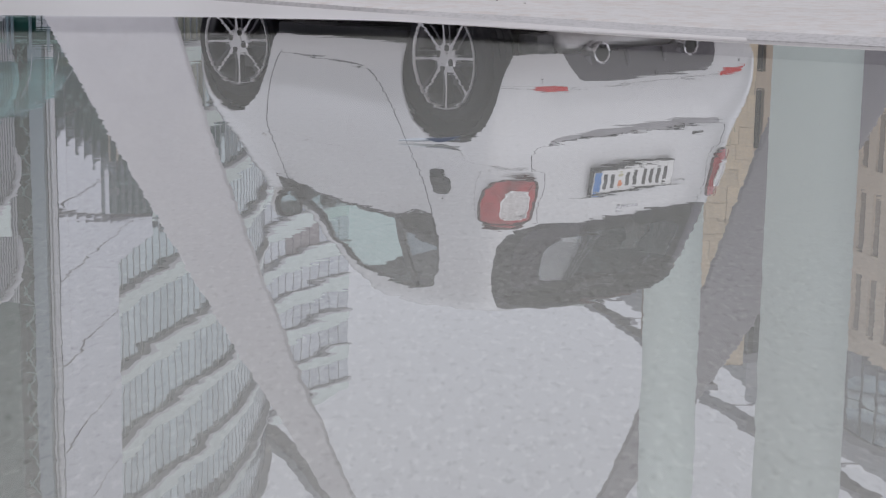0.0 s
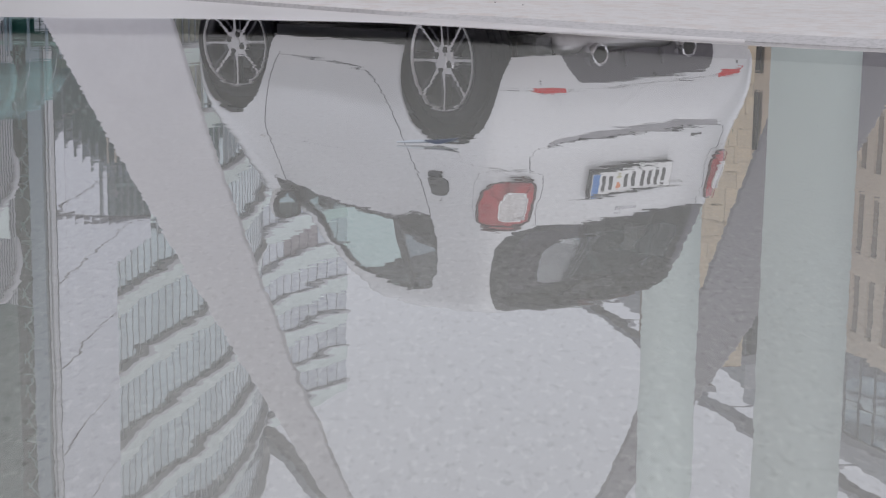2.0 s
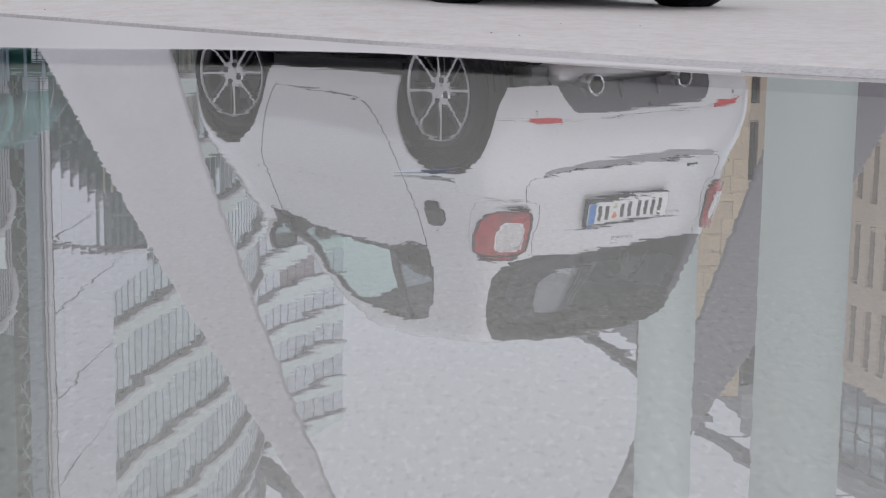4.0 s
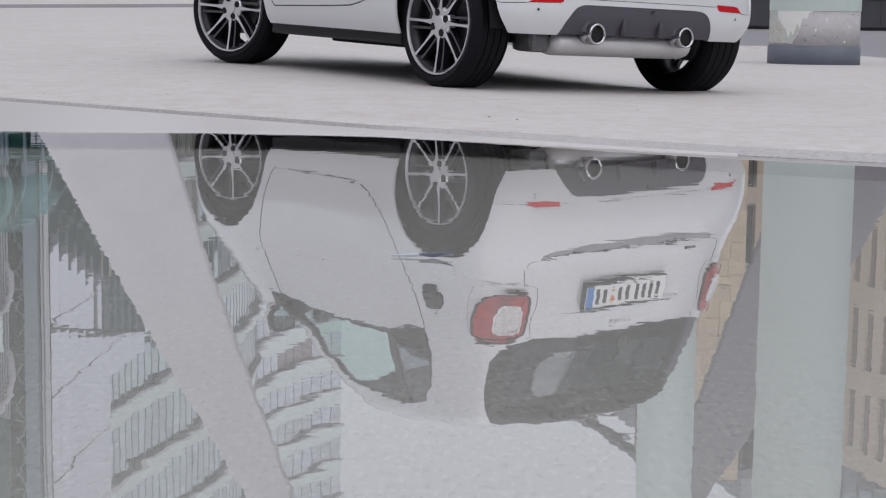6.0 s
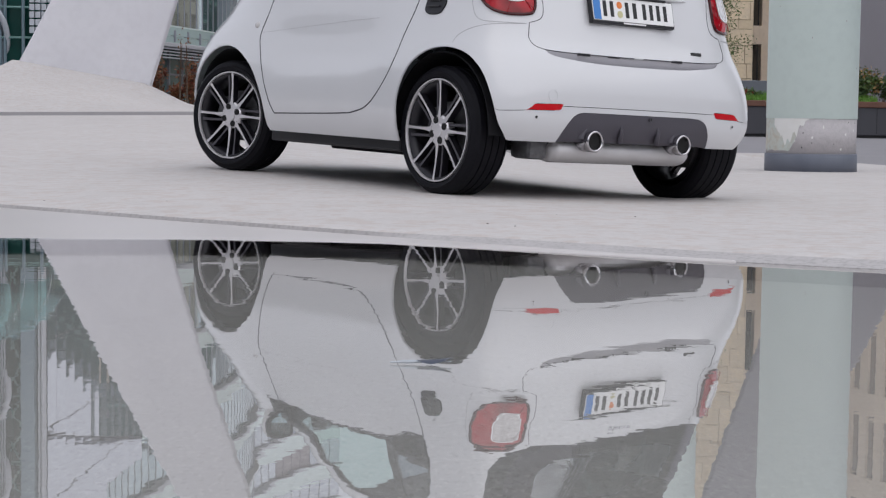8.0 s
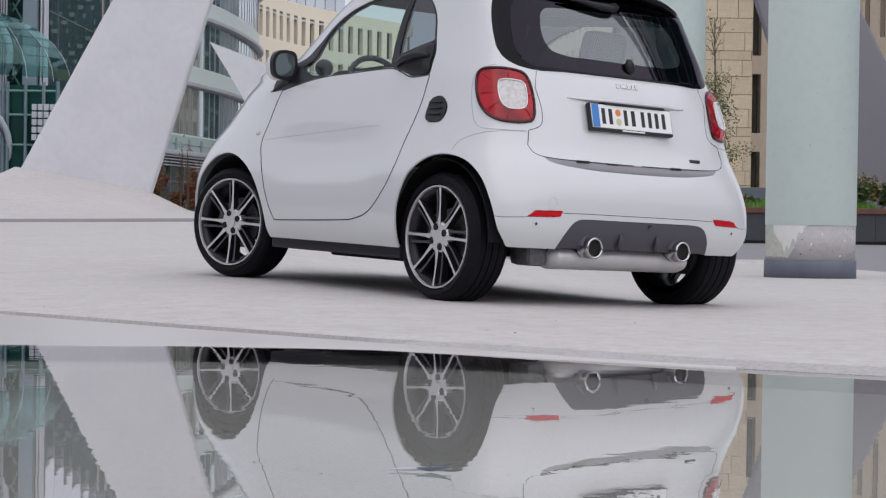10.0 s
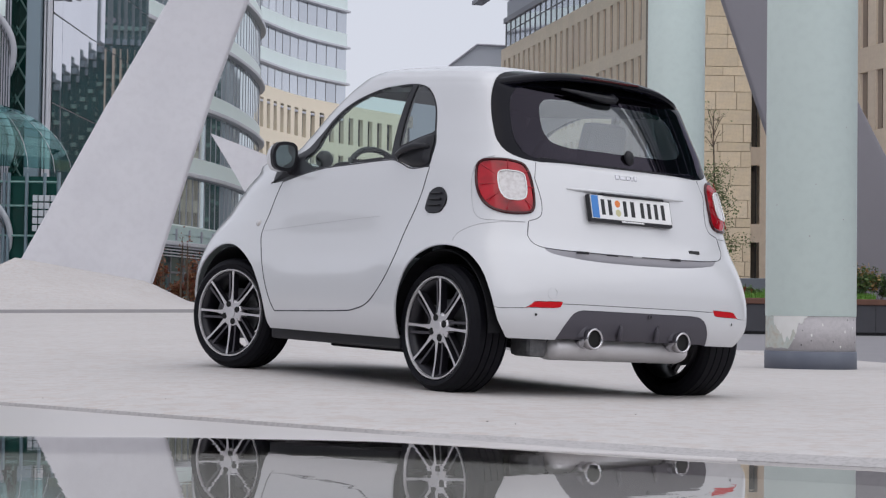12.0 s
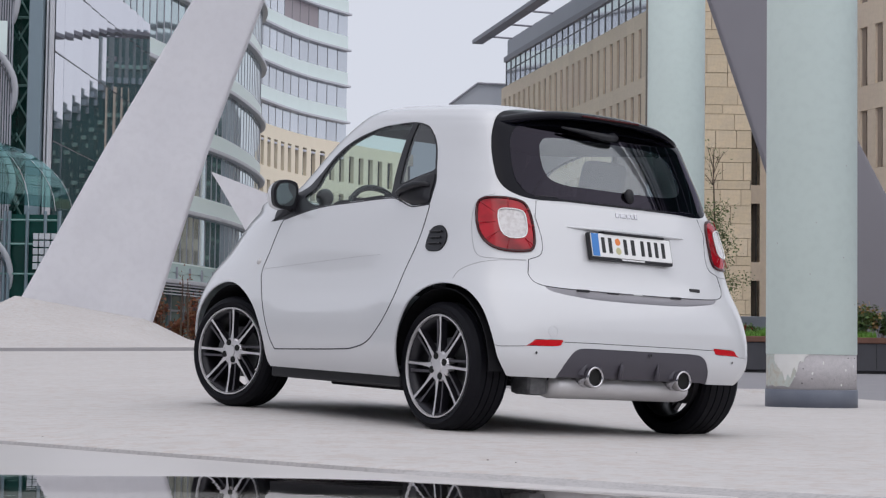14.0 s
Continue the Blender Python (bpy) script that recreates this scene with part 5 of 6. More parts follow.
def even_normals(points, normals):
    """Normals of a pane bent like a cylinder: a low-order fit across the skin's own."""
    basis = np.stack([points[:, 1] ** k for k in range(4)], 1)
    fit = basis @ np.linalg.lstsq(basis, normals, rcond=None)[0]
    return fit / np.linalg.norm(fit, axis=1)[:, None]


glass_v = sorted({v for f, r in zip(faces, region) if r in ("tail_glass", "frit") for v in f})
both = np.concatenate([V_XYZ[glass_v], V_XYZ[glass_v] * (1, -1, 1)])
V_N[glass_v] = even_normals(both, np.concatenate([V_N[glass_v], V_N[glass_v] * (1, -1, 1)]))[:len(glass_v)]


def panel(name, kind, material, parent, sides=(1, -1), gap=0.0, depth=0.012, lift=None, label=""):
    """The faces of one region as a panel with turned-in edges. lift: a function of the cell positions that raises the skin."""
    src = [f for f, r in zip(faces, region) if r == kind]
    xyz = V_XYZ if lift is None else V_XYZ + V_N * lift(cells)[:, None]
    verts, norms, index, out = [], [], {}, []
    for side in sides:
        for f in src:
            ids = []
            for v in (f if side > 0 else f[::-1]):
                key = (v, 0 if mid[v] else side)
                if key not in index:
                    index[key] = len(verts)
                    verts.append(np.array(xyz[v]) * (1, side, 1))
                    norms.append(np.array(V_N[v]) * (1, side, 1))
                ids.append(index[key])
            out.append(ids)
    # outward winding, by the sum over all faces
    lean_out = 0.0
    for f in out:
        p = [verts[i] for i in f[:3]]
        lean_out += np.cross(p[1] - p[0], p[2] - p[0]) @ norms[f[0]]
    if lean_out < 0:
        out = [f[::-1] for f in out]
    count = {}
    for f in out:
        for a, b in zip(f, f[1:] + f[:1]):
            count[(a, b)] = count.get((a, b), 0) + 1
    rim = [(a, b) for (a, b) in count if (b, a) not in count]
    if gap:
        centre = {}
        for f in out:
            c = np.mean([verts[i] for i in f], axis=0)
            for i in f:
                centre.setdefault(i, []).append(c)
        edge = {i for ab in rim for i in ab}
        moved = {}
        for i in edge:
            d = np.mean(centre[i], axis=0) - verts[i]
            n = np.linalg.norm(d)
            if n > 1e-6:
                moved[i] = verts[i] + d / n * min(gap, 0.4 * n)
        for i, v in moved.items():
            verts[i] = v
    base = {}
    for a, b in rim:
        for i in (a, b):
            if i not in base:
                base[i] = len(verts)
                verts.append(verts[i] - norms[i] * depth)
                norms.append(norms[i])
    smooth_count = len(out)
    out += [[b, a, base[a], base[b]] for a, b in rim]
    me = bpy.data.meshes.new(name)
    me.from_pydata([tuple(v) for v in verts], [], out)
    ob = link(name, me, material, parent, label, smooth=True)
    me.normals_split_custom_set_from_vertices([tuple(n) for n in norms])
    return ob


def on_skin(s, z, lift=0.0, side=1):
    """A point of the skin, and its frame: outward, along (towards the nose) and up."""
    p = skin(s, z)
    a = skin(s + 1e-3, z) - skin(s - 1e-3, z)
    b = skin(s, z + 1e-3) - skin(s, z - 1e-3)
    n = Vector(np.cross(b, a)).normalized()
    if n.dot(Vector(p) - Vector((0.6, 0, 0.7))) < 0:
        n = -n
    return Vector((p[0] + n.x * lift, side * (p[1] + n.y * lift), p[2] + n.z * lift)), Vector((n.x, side * n.y, n.z))


def skin_strip(pts, width, lift, side=1):
    """A thin strip along points (s, z) of the skin: a groove or a bead."""
    bm = bmesh.new()
    q = [on_skin(s, z, lift, side) for s, z in pts]
    add_tube(bm, [p for p, n in q], width, 6)
    return bm


def dome(line, height, width):
    def lift(c):
        d, _ = nearest(line, c)
        return height * (1 - np.exp(-d / width))
    return lift


body = panel("body", "body", M_PAINT, car, gap=0.0015, depth=0.009)
for side in (1, -1):
    door = panel("door", "door", M_PAINT, car, (side,), gap=0.0022, depth=0.03)
    panel("window_frame", "frame", M_TRIM, door, (side,), depth=0.02, label="matt black window frame")
    panel("side_window", "pane_front", M_CARGLASS, door, (side,), depth=0.004, lift=lambda c: np.full(len(c), -0.004), label="clear glass")
    panel("quarter_window", "pane_rear", M_PRIVACY, door, (side,), depth=0.004, lift=lambda c: np.full(len(c), -0.004), label="clear glass")
    lamp = panel("tail_lamp", "lamp", M_LAMP_RED, car, (side,), gap=0.002, depth=0.04, lift=dome(TAIL_LAMP, 0.026, 2.2), label="red rear lamp")
    panel("reversing_lamp", "clear", M_LAMP_CLEAR, lamp, (side,), gap=0.001, depth=0.03, lift=lambda c: np.full(len(c), 0.020), label="clear white lamp centre")
    part("lamp_rim", skin_strip([(v[0], v[1]) for v in TAIL_LAMP] + [(TAIL_LAMP[0][0], TAIL_LAMP[0][1])], 0.0075, 0.004, side), M_LAMP_RIM, lamp, "dark lamp rim")
    def at_angle(line, a):
        return min(((v[0], v[1]) for v in line), key=lambda v: abs((math.atan2(v[1] - 0.945, (v[0] - 0.2290) * 3.2) - a + math.pi) % (2 * math.pi) - math.pi))

    for a in np.linspace(0, 2 * math.pi, 9)[:-1]:          # dividers between the lamp's reflector cells
        o, c = at_angle(TAIL_LAMP, a), at_angle(LAMP_CLEAR, a)
        cell_line = [(c[0] + (o[0] - c[0]) * t, c[1] + (o[1] - c[1]) * t) for t in (0.15, 0.4, 0.65, 0.85)]
        part("light_guide", skin_strip(cell_line, 0.0022, 0.0225, side), M_LAMP_DEEP, lamp, "deep red divider", smooth=True)
    part("lamp_bezel", skin_strip([(v[0], v[1]) for v in LAMP_CLEAR] + [(LAMP_CLEAR[0][0], LAMP_CLEAR[0][1])], 0.0032, 0.0235, side), M_PLATE, lamp, "white lamp bezel")
    panel("rear_reflector", "reflector", M_REFLECTOR, car, (side,), gap=0.001, depth=0.02, lift=lambda c: np.full(len(c), 0.002), label="red reflector strip")
    panel("side_vent", "vent", M_TRIM, car, (side,), gap=0.001, depth=0.02, lift=lambda c: np.full(len(c), 0.006), label="matt black air intake")
    panel("headlamp", "headlamp", M_LAMP_CLEAR, car, (side,), gap=0.001, depth=0.02)
panel("rear_hatch", "hatch", M_PAINT, car, gap=0.0022, depth=0.03)
panel("lower_bumper", "lower_bumper", M_PAINT, car, gap=0.0015, depth=0.03)
panel("diffuser", "diffuser", M_GREY_PLASTIC, car, gap=0.001, depth=0.03, lift=dome(DIFFUSER, -0.012, 1.5), label="dark grey plastic diffuser")
panel("rear_surround", "surround", M_BLACK, car, gap=0.001, depth=0.02, label="gloss black window surround")
panel("rear_window", "tail_glass", M_TINTGLASS, car, gap=0.0, depth=0.004, lift=lambda c: np.full(len(c), 0.003), label="tinted glass")
panel("window_border", "frit", M_FRIT, car, depth=0.004, lift=lambda c: np.full(len(c), 0.003), label="near-black glass border")
panel("windscreen", "windscreen", M_CARGLASS, car, depth=0.004, label="clear glass")
panel("grille", "grille", M_TRIM, car, depth=0.02)


for side in (1, -1):
    part("door_seam", skin_strip([(v[0], v[1]) for v in DOOR] + [(DOOR[0][0], DOOR[0][1])], 0.0036, -0.0012, side), M_SEAM, car)
    part("hatch_seam", skin_strip([(v[0], v[1]) for v in HATCH[3:-2]], 0.0024, -0.0012, side), M_SEAM, car)
# ---- grey beads: wing seam round the rear lamp, crease of the door; their soft shade is in the colour
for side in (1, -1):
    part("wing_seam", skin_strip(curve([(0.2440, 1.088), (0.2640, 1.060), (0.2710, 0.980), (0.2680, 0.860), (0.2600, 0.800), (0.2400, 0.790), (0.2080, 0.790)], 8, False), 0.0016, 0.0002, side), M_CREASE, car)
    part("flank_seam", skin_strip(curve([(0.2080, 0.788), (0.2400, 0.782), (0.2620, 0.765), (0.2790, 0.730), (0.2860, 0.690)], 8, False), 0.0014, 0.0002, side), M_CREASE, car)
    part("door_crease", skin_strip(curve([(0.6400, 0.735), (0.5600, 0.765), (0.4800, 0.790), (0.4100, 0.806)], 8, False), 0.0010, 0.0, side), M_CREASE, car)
    # side marker on the front wing
    bm = bmesh.new()
    p, n = on_skin(0.655, 0.775, 0.0, side)
    bmesh.ops.create_uvsphere(bm, u_segments=14, v_segments=8, radius=1.0, matrix=Matrix.Translation(p) @ n.to_track_quat("Z", "Y").to_matrix().to_4x4() @ Matrix.Diagonal((0.022, 0.018, 0.008, 1)))
    part("side_marker", bm, M_LAMP_CLEAR, car, smooth=True)
    # slats of the intake
    for k in range(3):
        bm = bmesh.new()
        z = 0.850 + 0.028 * k
        add_tube(bm, [on_skin(s, z + 0.004, 0.012, side)[0] for s in np.linspace(0.3060, 0.3230, 6)], 0.0045, 6)
        part("slat", bm, M_TRIM, car)
    # handle on the window frame
    hb = bmesh.new()
    base = [(0.3990, 1.080), (0.3990, 1.128), (0.3800, 1.172), (0.3500, 1.196), (0.3400, 1.180), (0.3355, 1.110), (0.3380, 1.052), (0.3671, 1.046), (0.3900, 1.068)]
    ring = [on_skin(v[0], v[1], 0.004, side) for v in curve(base, 4)]
    cx = on_skin(0.3650, 1.115, 0.012, side)[0]
    vs = [hb.verts.new(p) for p, n in ring]
    inner = [hb.verts.new(p.lerp(cx, 0.25) + n * 0.016) for p, n in ring]
    k = len(vs)
    for i in range(k):
        hb.faces.new((vs[i], vs[(i + 1) % k], inner[(i + 1) % k], inner[i]))
    hb.faces.new(inner)
    bmesh.ops.recalc_face_normals(hb, faces=hb.faces[:])
    part("handle_recess", hb, M_TRIM, car, smooth=True)
    hb = bmesh.new()
    add_tube(hb, [on_skin(s, z, l, side)[0] for s, z, l in ((0.3960, 1.085, 0.012), (0.3900, 1.096, 0.036), (0.3750, 1.112, 0.046), (0.3580, 1.124, 0.044), (0.3440, 1.130, 0.030), (0.3400, 1.130, 0.010))],
             [0.010, 0.013, 0.016, 0.016, 0.013, 0.010], 10)
    part("door_handle", hb, M_TRIM, car, "matt black door handle", smooth=True)

# ---- recess between hatch and bumper, with its latches
bm = bmesh.new()
ss = np.linspace(-0.198, 0.198, 40)
for z0, z1, l0, l1 in ((0.590, 0.680, -0.085, -0.008),):
    a = [bm.verts.new(on_skin(abs(s), z0, l0, 1 if s >= 0 else -1)[0]) for s in ss]
    b = [bm.verts.new(on_skin(abs(s), z1, l1, 1 if s >= 0 else -1)[0]) for s in ss]
    for i in range(len(ss) - 1):
        bm.faces.new((a[i], a[i + 1], b[i + 1], b[i]))
thicken(bm, 0.01)
# body-coloured undercut; its shade is mixed into this grey
part("hatch_recess", bm, M_RECESS, car, "undercut below the hatch")
for y in (0.33, 0.15, -0.25):
    part("latch", box((-0.440, y - 0.035, 0.662), (-0.405, y + 0.035, 0.674), 0.003), M_TRIM, car)

# ---- number plate on its holder, garnish above it, badges as plain shapes
def rear_x(y, z):
    s = np.linspace(0, 0.3, 301)
    p = skin(s, np.full(301, z))
    return float(np.interp(abs(y), p[:, 1], p[:, 0]))


lean = math.atan2(rear_x(0, 0.95) - rear_x(0, 0.79), 0.16)
PL = Matrix.Translation((rear_x(0, 0.872) + 0.004, 0.018, 0.876)) @ Matrix.Rotation(lean, 4, "Y") @ Matrix.Diagonal((1, 0.965, 1, 1))
holder = part("plate_holder", box((-0.030, -0.268, -0.066), (-0.004, 0.268, 0.064), 0.006, PL), M_TRIM, car, "black plate holder")
part("number_plate", box((-0.034, -0.260, -0.053), (-0.028, 0.260, 0.058), 0.002, PL), M_PLATE, holder, "white number plate with illegible black bars")
part("plate_band", box((-0.0352, 0.214, -0.051), (-0.0338, 0.258, 0.056), 0.0, PL), M_BLUE, holder, "blue band")
for y0, y1 in ((0.197, 0.175), (0.152, 0.130), (0.054, 0.032), (0.006, -0.018), (-0.058, -0.080), (-0.104, -0.126), (-0.150, -0.172), (-0.196, -0.218)):
    part("plate_bar", box((-0.0352, y1, -0.034), (-0.0338, y0, 0.040), 0.0, PL), M_INK, holder)
for z, mat in ((0.024, M_ORANGE), (-0.020, M_SEAL)):
    bm = bmesh.new()
    add_lathe(bm, [(0.017, 0.0), (0.017, 0.0014)], 20, PL @ Matrix.Translation((-0.0352, 0.091, z)) @ Matrix.Rotation(math.pi / 2, 4, "Y"))
    part("plate_seal", bm, mat, holder)
part("plate_bar", box((-0.0318, -0.075, -0.0625), (-0.0296, 0.070, -0.0560), 0.0, PL), M_PLATE, holder)
# brow over the plate: a soft overhang and the hatch grip
bm = bmesh.new()
add_tube(bm, [(rear_x(y, 0.958) - d, y, 0.958 + 0.004 * abs(y)) for y, d in zip(np.linspace(-0.37, 0.37, 21), 0.010 * np.sin(np.linspace(0, math.pi, 21)))], [0.003 + 0.011 * math.sin(math.pi * i / 20) ** 0.5 for i in range(21)], 10, 0.8)
part("hatch_brow", bm, M_PAINT, car, smooth=True)
part("hatch_grip", box((-0.40, -0.19, 0.941), (-0.355, 0.19, 0.952), 0.004), M_TRIM, car, "black hatch grip")
bm = bmesh.new()
bmesh.ops.create_uvsphere(bm, u_segments=12, v_segments=8, radius=0.014, matrix=Matrix.Translation((rear_x(0.05, 0.945) - 0.014, 0.055, 0.940)))
part("reversing_camera", bm, M_BLACK, car, smooth=True)
# maker's badge: five small plain silver blocks; tuner's badge: one dark bar
for k, w in enumerate((0.022, 0.036, 0.022, 0.016, 0.016)):
    y = 0.062 - sum((0.022, 0.036, 0.022, 0.016, 0.016)[:k]) - 0.006 * k
    x = rear_x(y, 1.036)
    bm = box((-0.004, y - w, -0.011), (0.004, y, 0.011 if k < 4 else 0.015), 0.003, Matrix.Translation((x, 0, 1.038)) @ Matrix.Rotation(lean, 4, "Y"))
    part("badge", bm, M_BADGE, car)
part("badge", box((-0.004, -0.43, -0.008), (0.004, -0.36, 0.008), 0.002, Matrix.Translation((rear_x(0.40, 0.712) - 0.001, 0, 0.712)) @ Matrix.Rotation(lean, 4, "Y")), M_INK, car)

# ---- spoiler, high brake lamp, wiper
bm = bmesh.new()
rows = []
for y in np.linspace(-0.605, 0.605, 41):
    t = abs(y) / 0.605
    z0 = 1.512 - 0.075 * t ** 2.6
    back = rear_x(y, z0 - 0.01) - 0.004 - (rear_x(0, 1.50) + 0.171) * (1 - t ** 2.4) + 0.05 * t ** 6
    x0 = max(0.10 + 0.02 * t, back + 0.13)
    rows.append([bm.verts.new(p) for p in ((x0, y, z0 + 0.010 - 0.05 * t), (0.0, y, z0 + 0.026 - 0.030 * t), (back + 0.04, y, z0 + 0.016), (back, y, z0 - 0.008), (back + 0.012, y, z0 - 0.026), (back + 0.09, y, z0 - 0.018), (x0, y, z0 - 0.02))])
for a, b in zip(rows, rows[1:]):
    for i in range(7):
        bm.faces.new((a[i], b[i], b[(i + 1) % 7], a[(i + 1) % 7]))
bm.faces.new(rows[0])
bm.faces.new(rows[-1][::-1])
bmesh.ops.recalc_face_normals(bm, faces=bm.faces[:])
part("spoiler", bm, M_BLACK, car, "gloss black roof spoiler", smooth=True)
part("brake_lamp", box((-0.178, -0.20, 1.500), (-0.160, 0.16, 1.511), 0.004), M_LAMP_RIM, car, "red high brake lamp")
bm = bmesh.new()
bmesh.ops.create_uvsphere(bm, u_segments=16, v_segments=10, radius=1, matrix=Matrix.Translation((rear_x(0.0, 1.135) - 0.010, -0.050, 1.138)) @ Matrix.Rotation(radians(-12), 4, "X") @ Matrix.Diagonal((0.020, 0.027, 0.038, 1)))
part("window_latch", bm, M_TRIM, car, smooth=True)
# wiper parked under the spoiler
bm = bmesh.new()
add_tube(bm, [(rear_x(y, z) - 0.022, y, z) for y, z in ((0.265, 1.442), (0.18, 1.436), (0.08, 1.426), (0.00, 1.420), (-0.06, 1.424), (-0.075, 1.430))], [0.005, 0.010, 0.016, 0.021, 0.019, 0.010], 10)
part("wiper_blade", bm, M_TRIM, car, smooth=True)
bm = bmesh.new()
bmesh.ops.create_uvsphere(bm, u_segments=14, v_segments=8, radius=0.020, matrix=Matrix.Translation((rear_x(0.0, 1.43) - 0.012, -0.055, 1.432)))
part("wiper_pivot", bm, M_TRIM, car, smooth=True)

# ---- exhaust: silencer, tips
bm = bmesh.new()
add_lathe(bm, [(0.030, -0.40), (0.066, -0.38), (0.072, -0.36), (0.072, 0.42), (0.066, 0.44), (0.030, 0.46)], 28,
          Matrix.Translation((-0.32, -0.01, 0.232)) @ Matrix.Rotation(-math.pi / 2, 4, "X") @ Matrix.Diagonal((1.3, 0.82, 1, 1)))
part("silencer", bm, M_STEEL, car, "dull steel exhaust silencer", smooth=True)
part("silencer_bracket", box((-0.37, 0.455, 0.185), (-0.22, 0.56, 0.285), 0.025), M_HEATSHIELD, car)
for y in (0.278, -0.278):
    bm = bmesh.new()
    add_lathe(bm, [(0.038, 0.004), (0.041, 0.0), (0.047, 0.0), (0.0495, 0.004), (0.0495, 0.12), (0.044, 0.12), (0.037, 0.03)], 32,
              Matrix.Translation((-0.492, y, 0.280)) @ Matrix.Rotation(math.pi / 2, 4, "Y"), close=True)
    tip = part("exhaust_tip", bm, M_CHROME, car, "chrome exhaust tip", smooth=True)
    bm = bmesh.new()
    add_lathe(bm, [(0.0366, 0.0), (0.0366, 0.10), (0.035, 0.10), (0.035, 0.012), (0.001, 0.012), (0.001, 0.0)], 24, Matrix.Translation((-0.476, y, 0.280)) @ Matrix.Rotation(math.pi / 2, 4, "Y"))
    part("pipe_mouth", bm, M_SOOT_SHADE, tip)
    bm = bmesh.new()        # bulge of the diffuser round the tip
    add_lathe(bm, [(0.082, -0.02), (0.074, 0.015), (0.062, 0.036), (0.053, 0.038), (0.052, -0.02)], 28, Matrix.Translation((-0.432, y, 0.288)) @ Matrix.Rotation(-math.pi / 2, 4, "Y"))
    bmesh.ops.delete(bm, geom=[f for f in bm.faces if f.calc_center_median().z < 0.292], context="FACES")
    part("diffuser_ring", bm, M_GREY_PLASTIC, car, smooth=True)
for y in (0.115, -0.115):
    bm = bmesh.new()
    add_tube(bm, [(-0.472, y, 0.385), (-0.482, y, 0.33), (-0.470, y, 0.275)], [0.004, 0.010, 0.014], 8)
    part("diffuser_fin", bm, M_GREY_PLASTIC, car, smooth=True)
for s, z, side in ((0.198, 0.377, 1), (0.198, 0.377, -1), (0.018, 0.392, -1)):
    p, n = on_skin(s, z, 0.001, side)
    turn = Matrix.Translation(p) @ n.to_track_quat("Z", "Y").to_matrix().to_4x4()
    bm = bmesh.new()
    add_lathe(bm, [(0.011, -0.004), (0.011, 0.0015), (0.007, 0.002), (0.007, -0.004)], 20, turn, close=True)
    ring = part("parking_sensor", bm, M_PAINT if s > 0.1 else M_GREY_PLASTIC, car)
    bm = bmesh.new()
    add_lathe(bm, [(0.0066, -0.004), (0.0066, 0.0004)], 16, turn)
    part("sensor_face", bm, M_INK, ring)
p, n = on_skin(0.176, 0.475, 0.0006, 1)
bm = bmesh.new()
add_lathe(bm, [(0.026, -0.002), (0.026, 0.0008), (0.0235, 0.0008), (0.0235, -0.002)], 28, Matrix.Translation(p) @ n.to_track_quat("Z", "Y").to_matrix().to_4x4(), close=True)
part("towing_cover", bm, M_PAINT, car)

# ---- door mirrors
for side in (1, -1):
    bm = bmesh.new()
    add_prism(bm, [(1.375, 1.040), (1.600, 0.990), (1.53, 1.020), (1.44, 1.072), (1.375, 1.125)], side * 0.735, side * 0.764, 1)
    part("mirror_base", bm, M_TRIM, car, "matt black mirror triangle")
    c = Vector((1.405, side * 0.824, 1.120))
    bm = bmesh.new()
    bmesh.ops.create_cube(bm, size=2.0)
    bmesh.ops.subdivide_edges(bm, edges=bm.edges[:], cuts=7, use_grid_fill=True)
    for v in bm.verts:
        q = v.co
        r = max((abs(q.x) ** 2.6 + abs(q.y) ** 2.6 + abs(q.z) ** 2.6) ** (1 / 2.6), 1e-6)
        p = q / r
        narrow = 1 - 0.16 * max(0, -p.z)
        v.co = c + Vector((p.x * (0.066 if p.x > 0 else 0.020), p.y * 0.078 * narrow, p.z * 0.077 - 0.014 * p.y * side))
    housing = part("door_mirror", bm, M_PAINT, car, "white mirror housing with black rear face", smooth=True)
    bm = bmesh.new()
    rim = [(v.x * side, v.y) for v in curve([(-0.064, -0.050), (-0.076, 0.010), (-0.066, 0.062), (-0.020, 0.078), (0.040, 0.070), (0.070, 0.035), (0.074, -0.015), (0.058, -0.060), (0.010, -0.076), (-0.040, -0.070)], 5)]
    add_prism(bm, [(x + c.y, z + c.z) for x, z in rim], c.x - 0.034, c.x - 0.004, 0)
    part("mirror_rim", bm, M_TRIM, housing)
    bm = bmesh.new()
    add_prism(bm, [(x * 0.78 + c.y, z * 0.78 + c.z) for x, z in rim], c.x - 0.0365, c.x - 0.032, 0)
    part("mirror_glass", bm, M_MIRROR, housing, "mirror glass")
    bm = bmesh.new()
    add_tube(bm, [(1.425, side * 0.742, 1.052), (1.415, side * 0.768, 1.062), (1.408, side * 0.800, 1.074)], [0.030, 0.024, 0.020], 10)
    part("mirror_foot", bm, M_TRIM, housing, smooth=True)

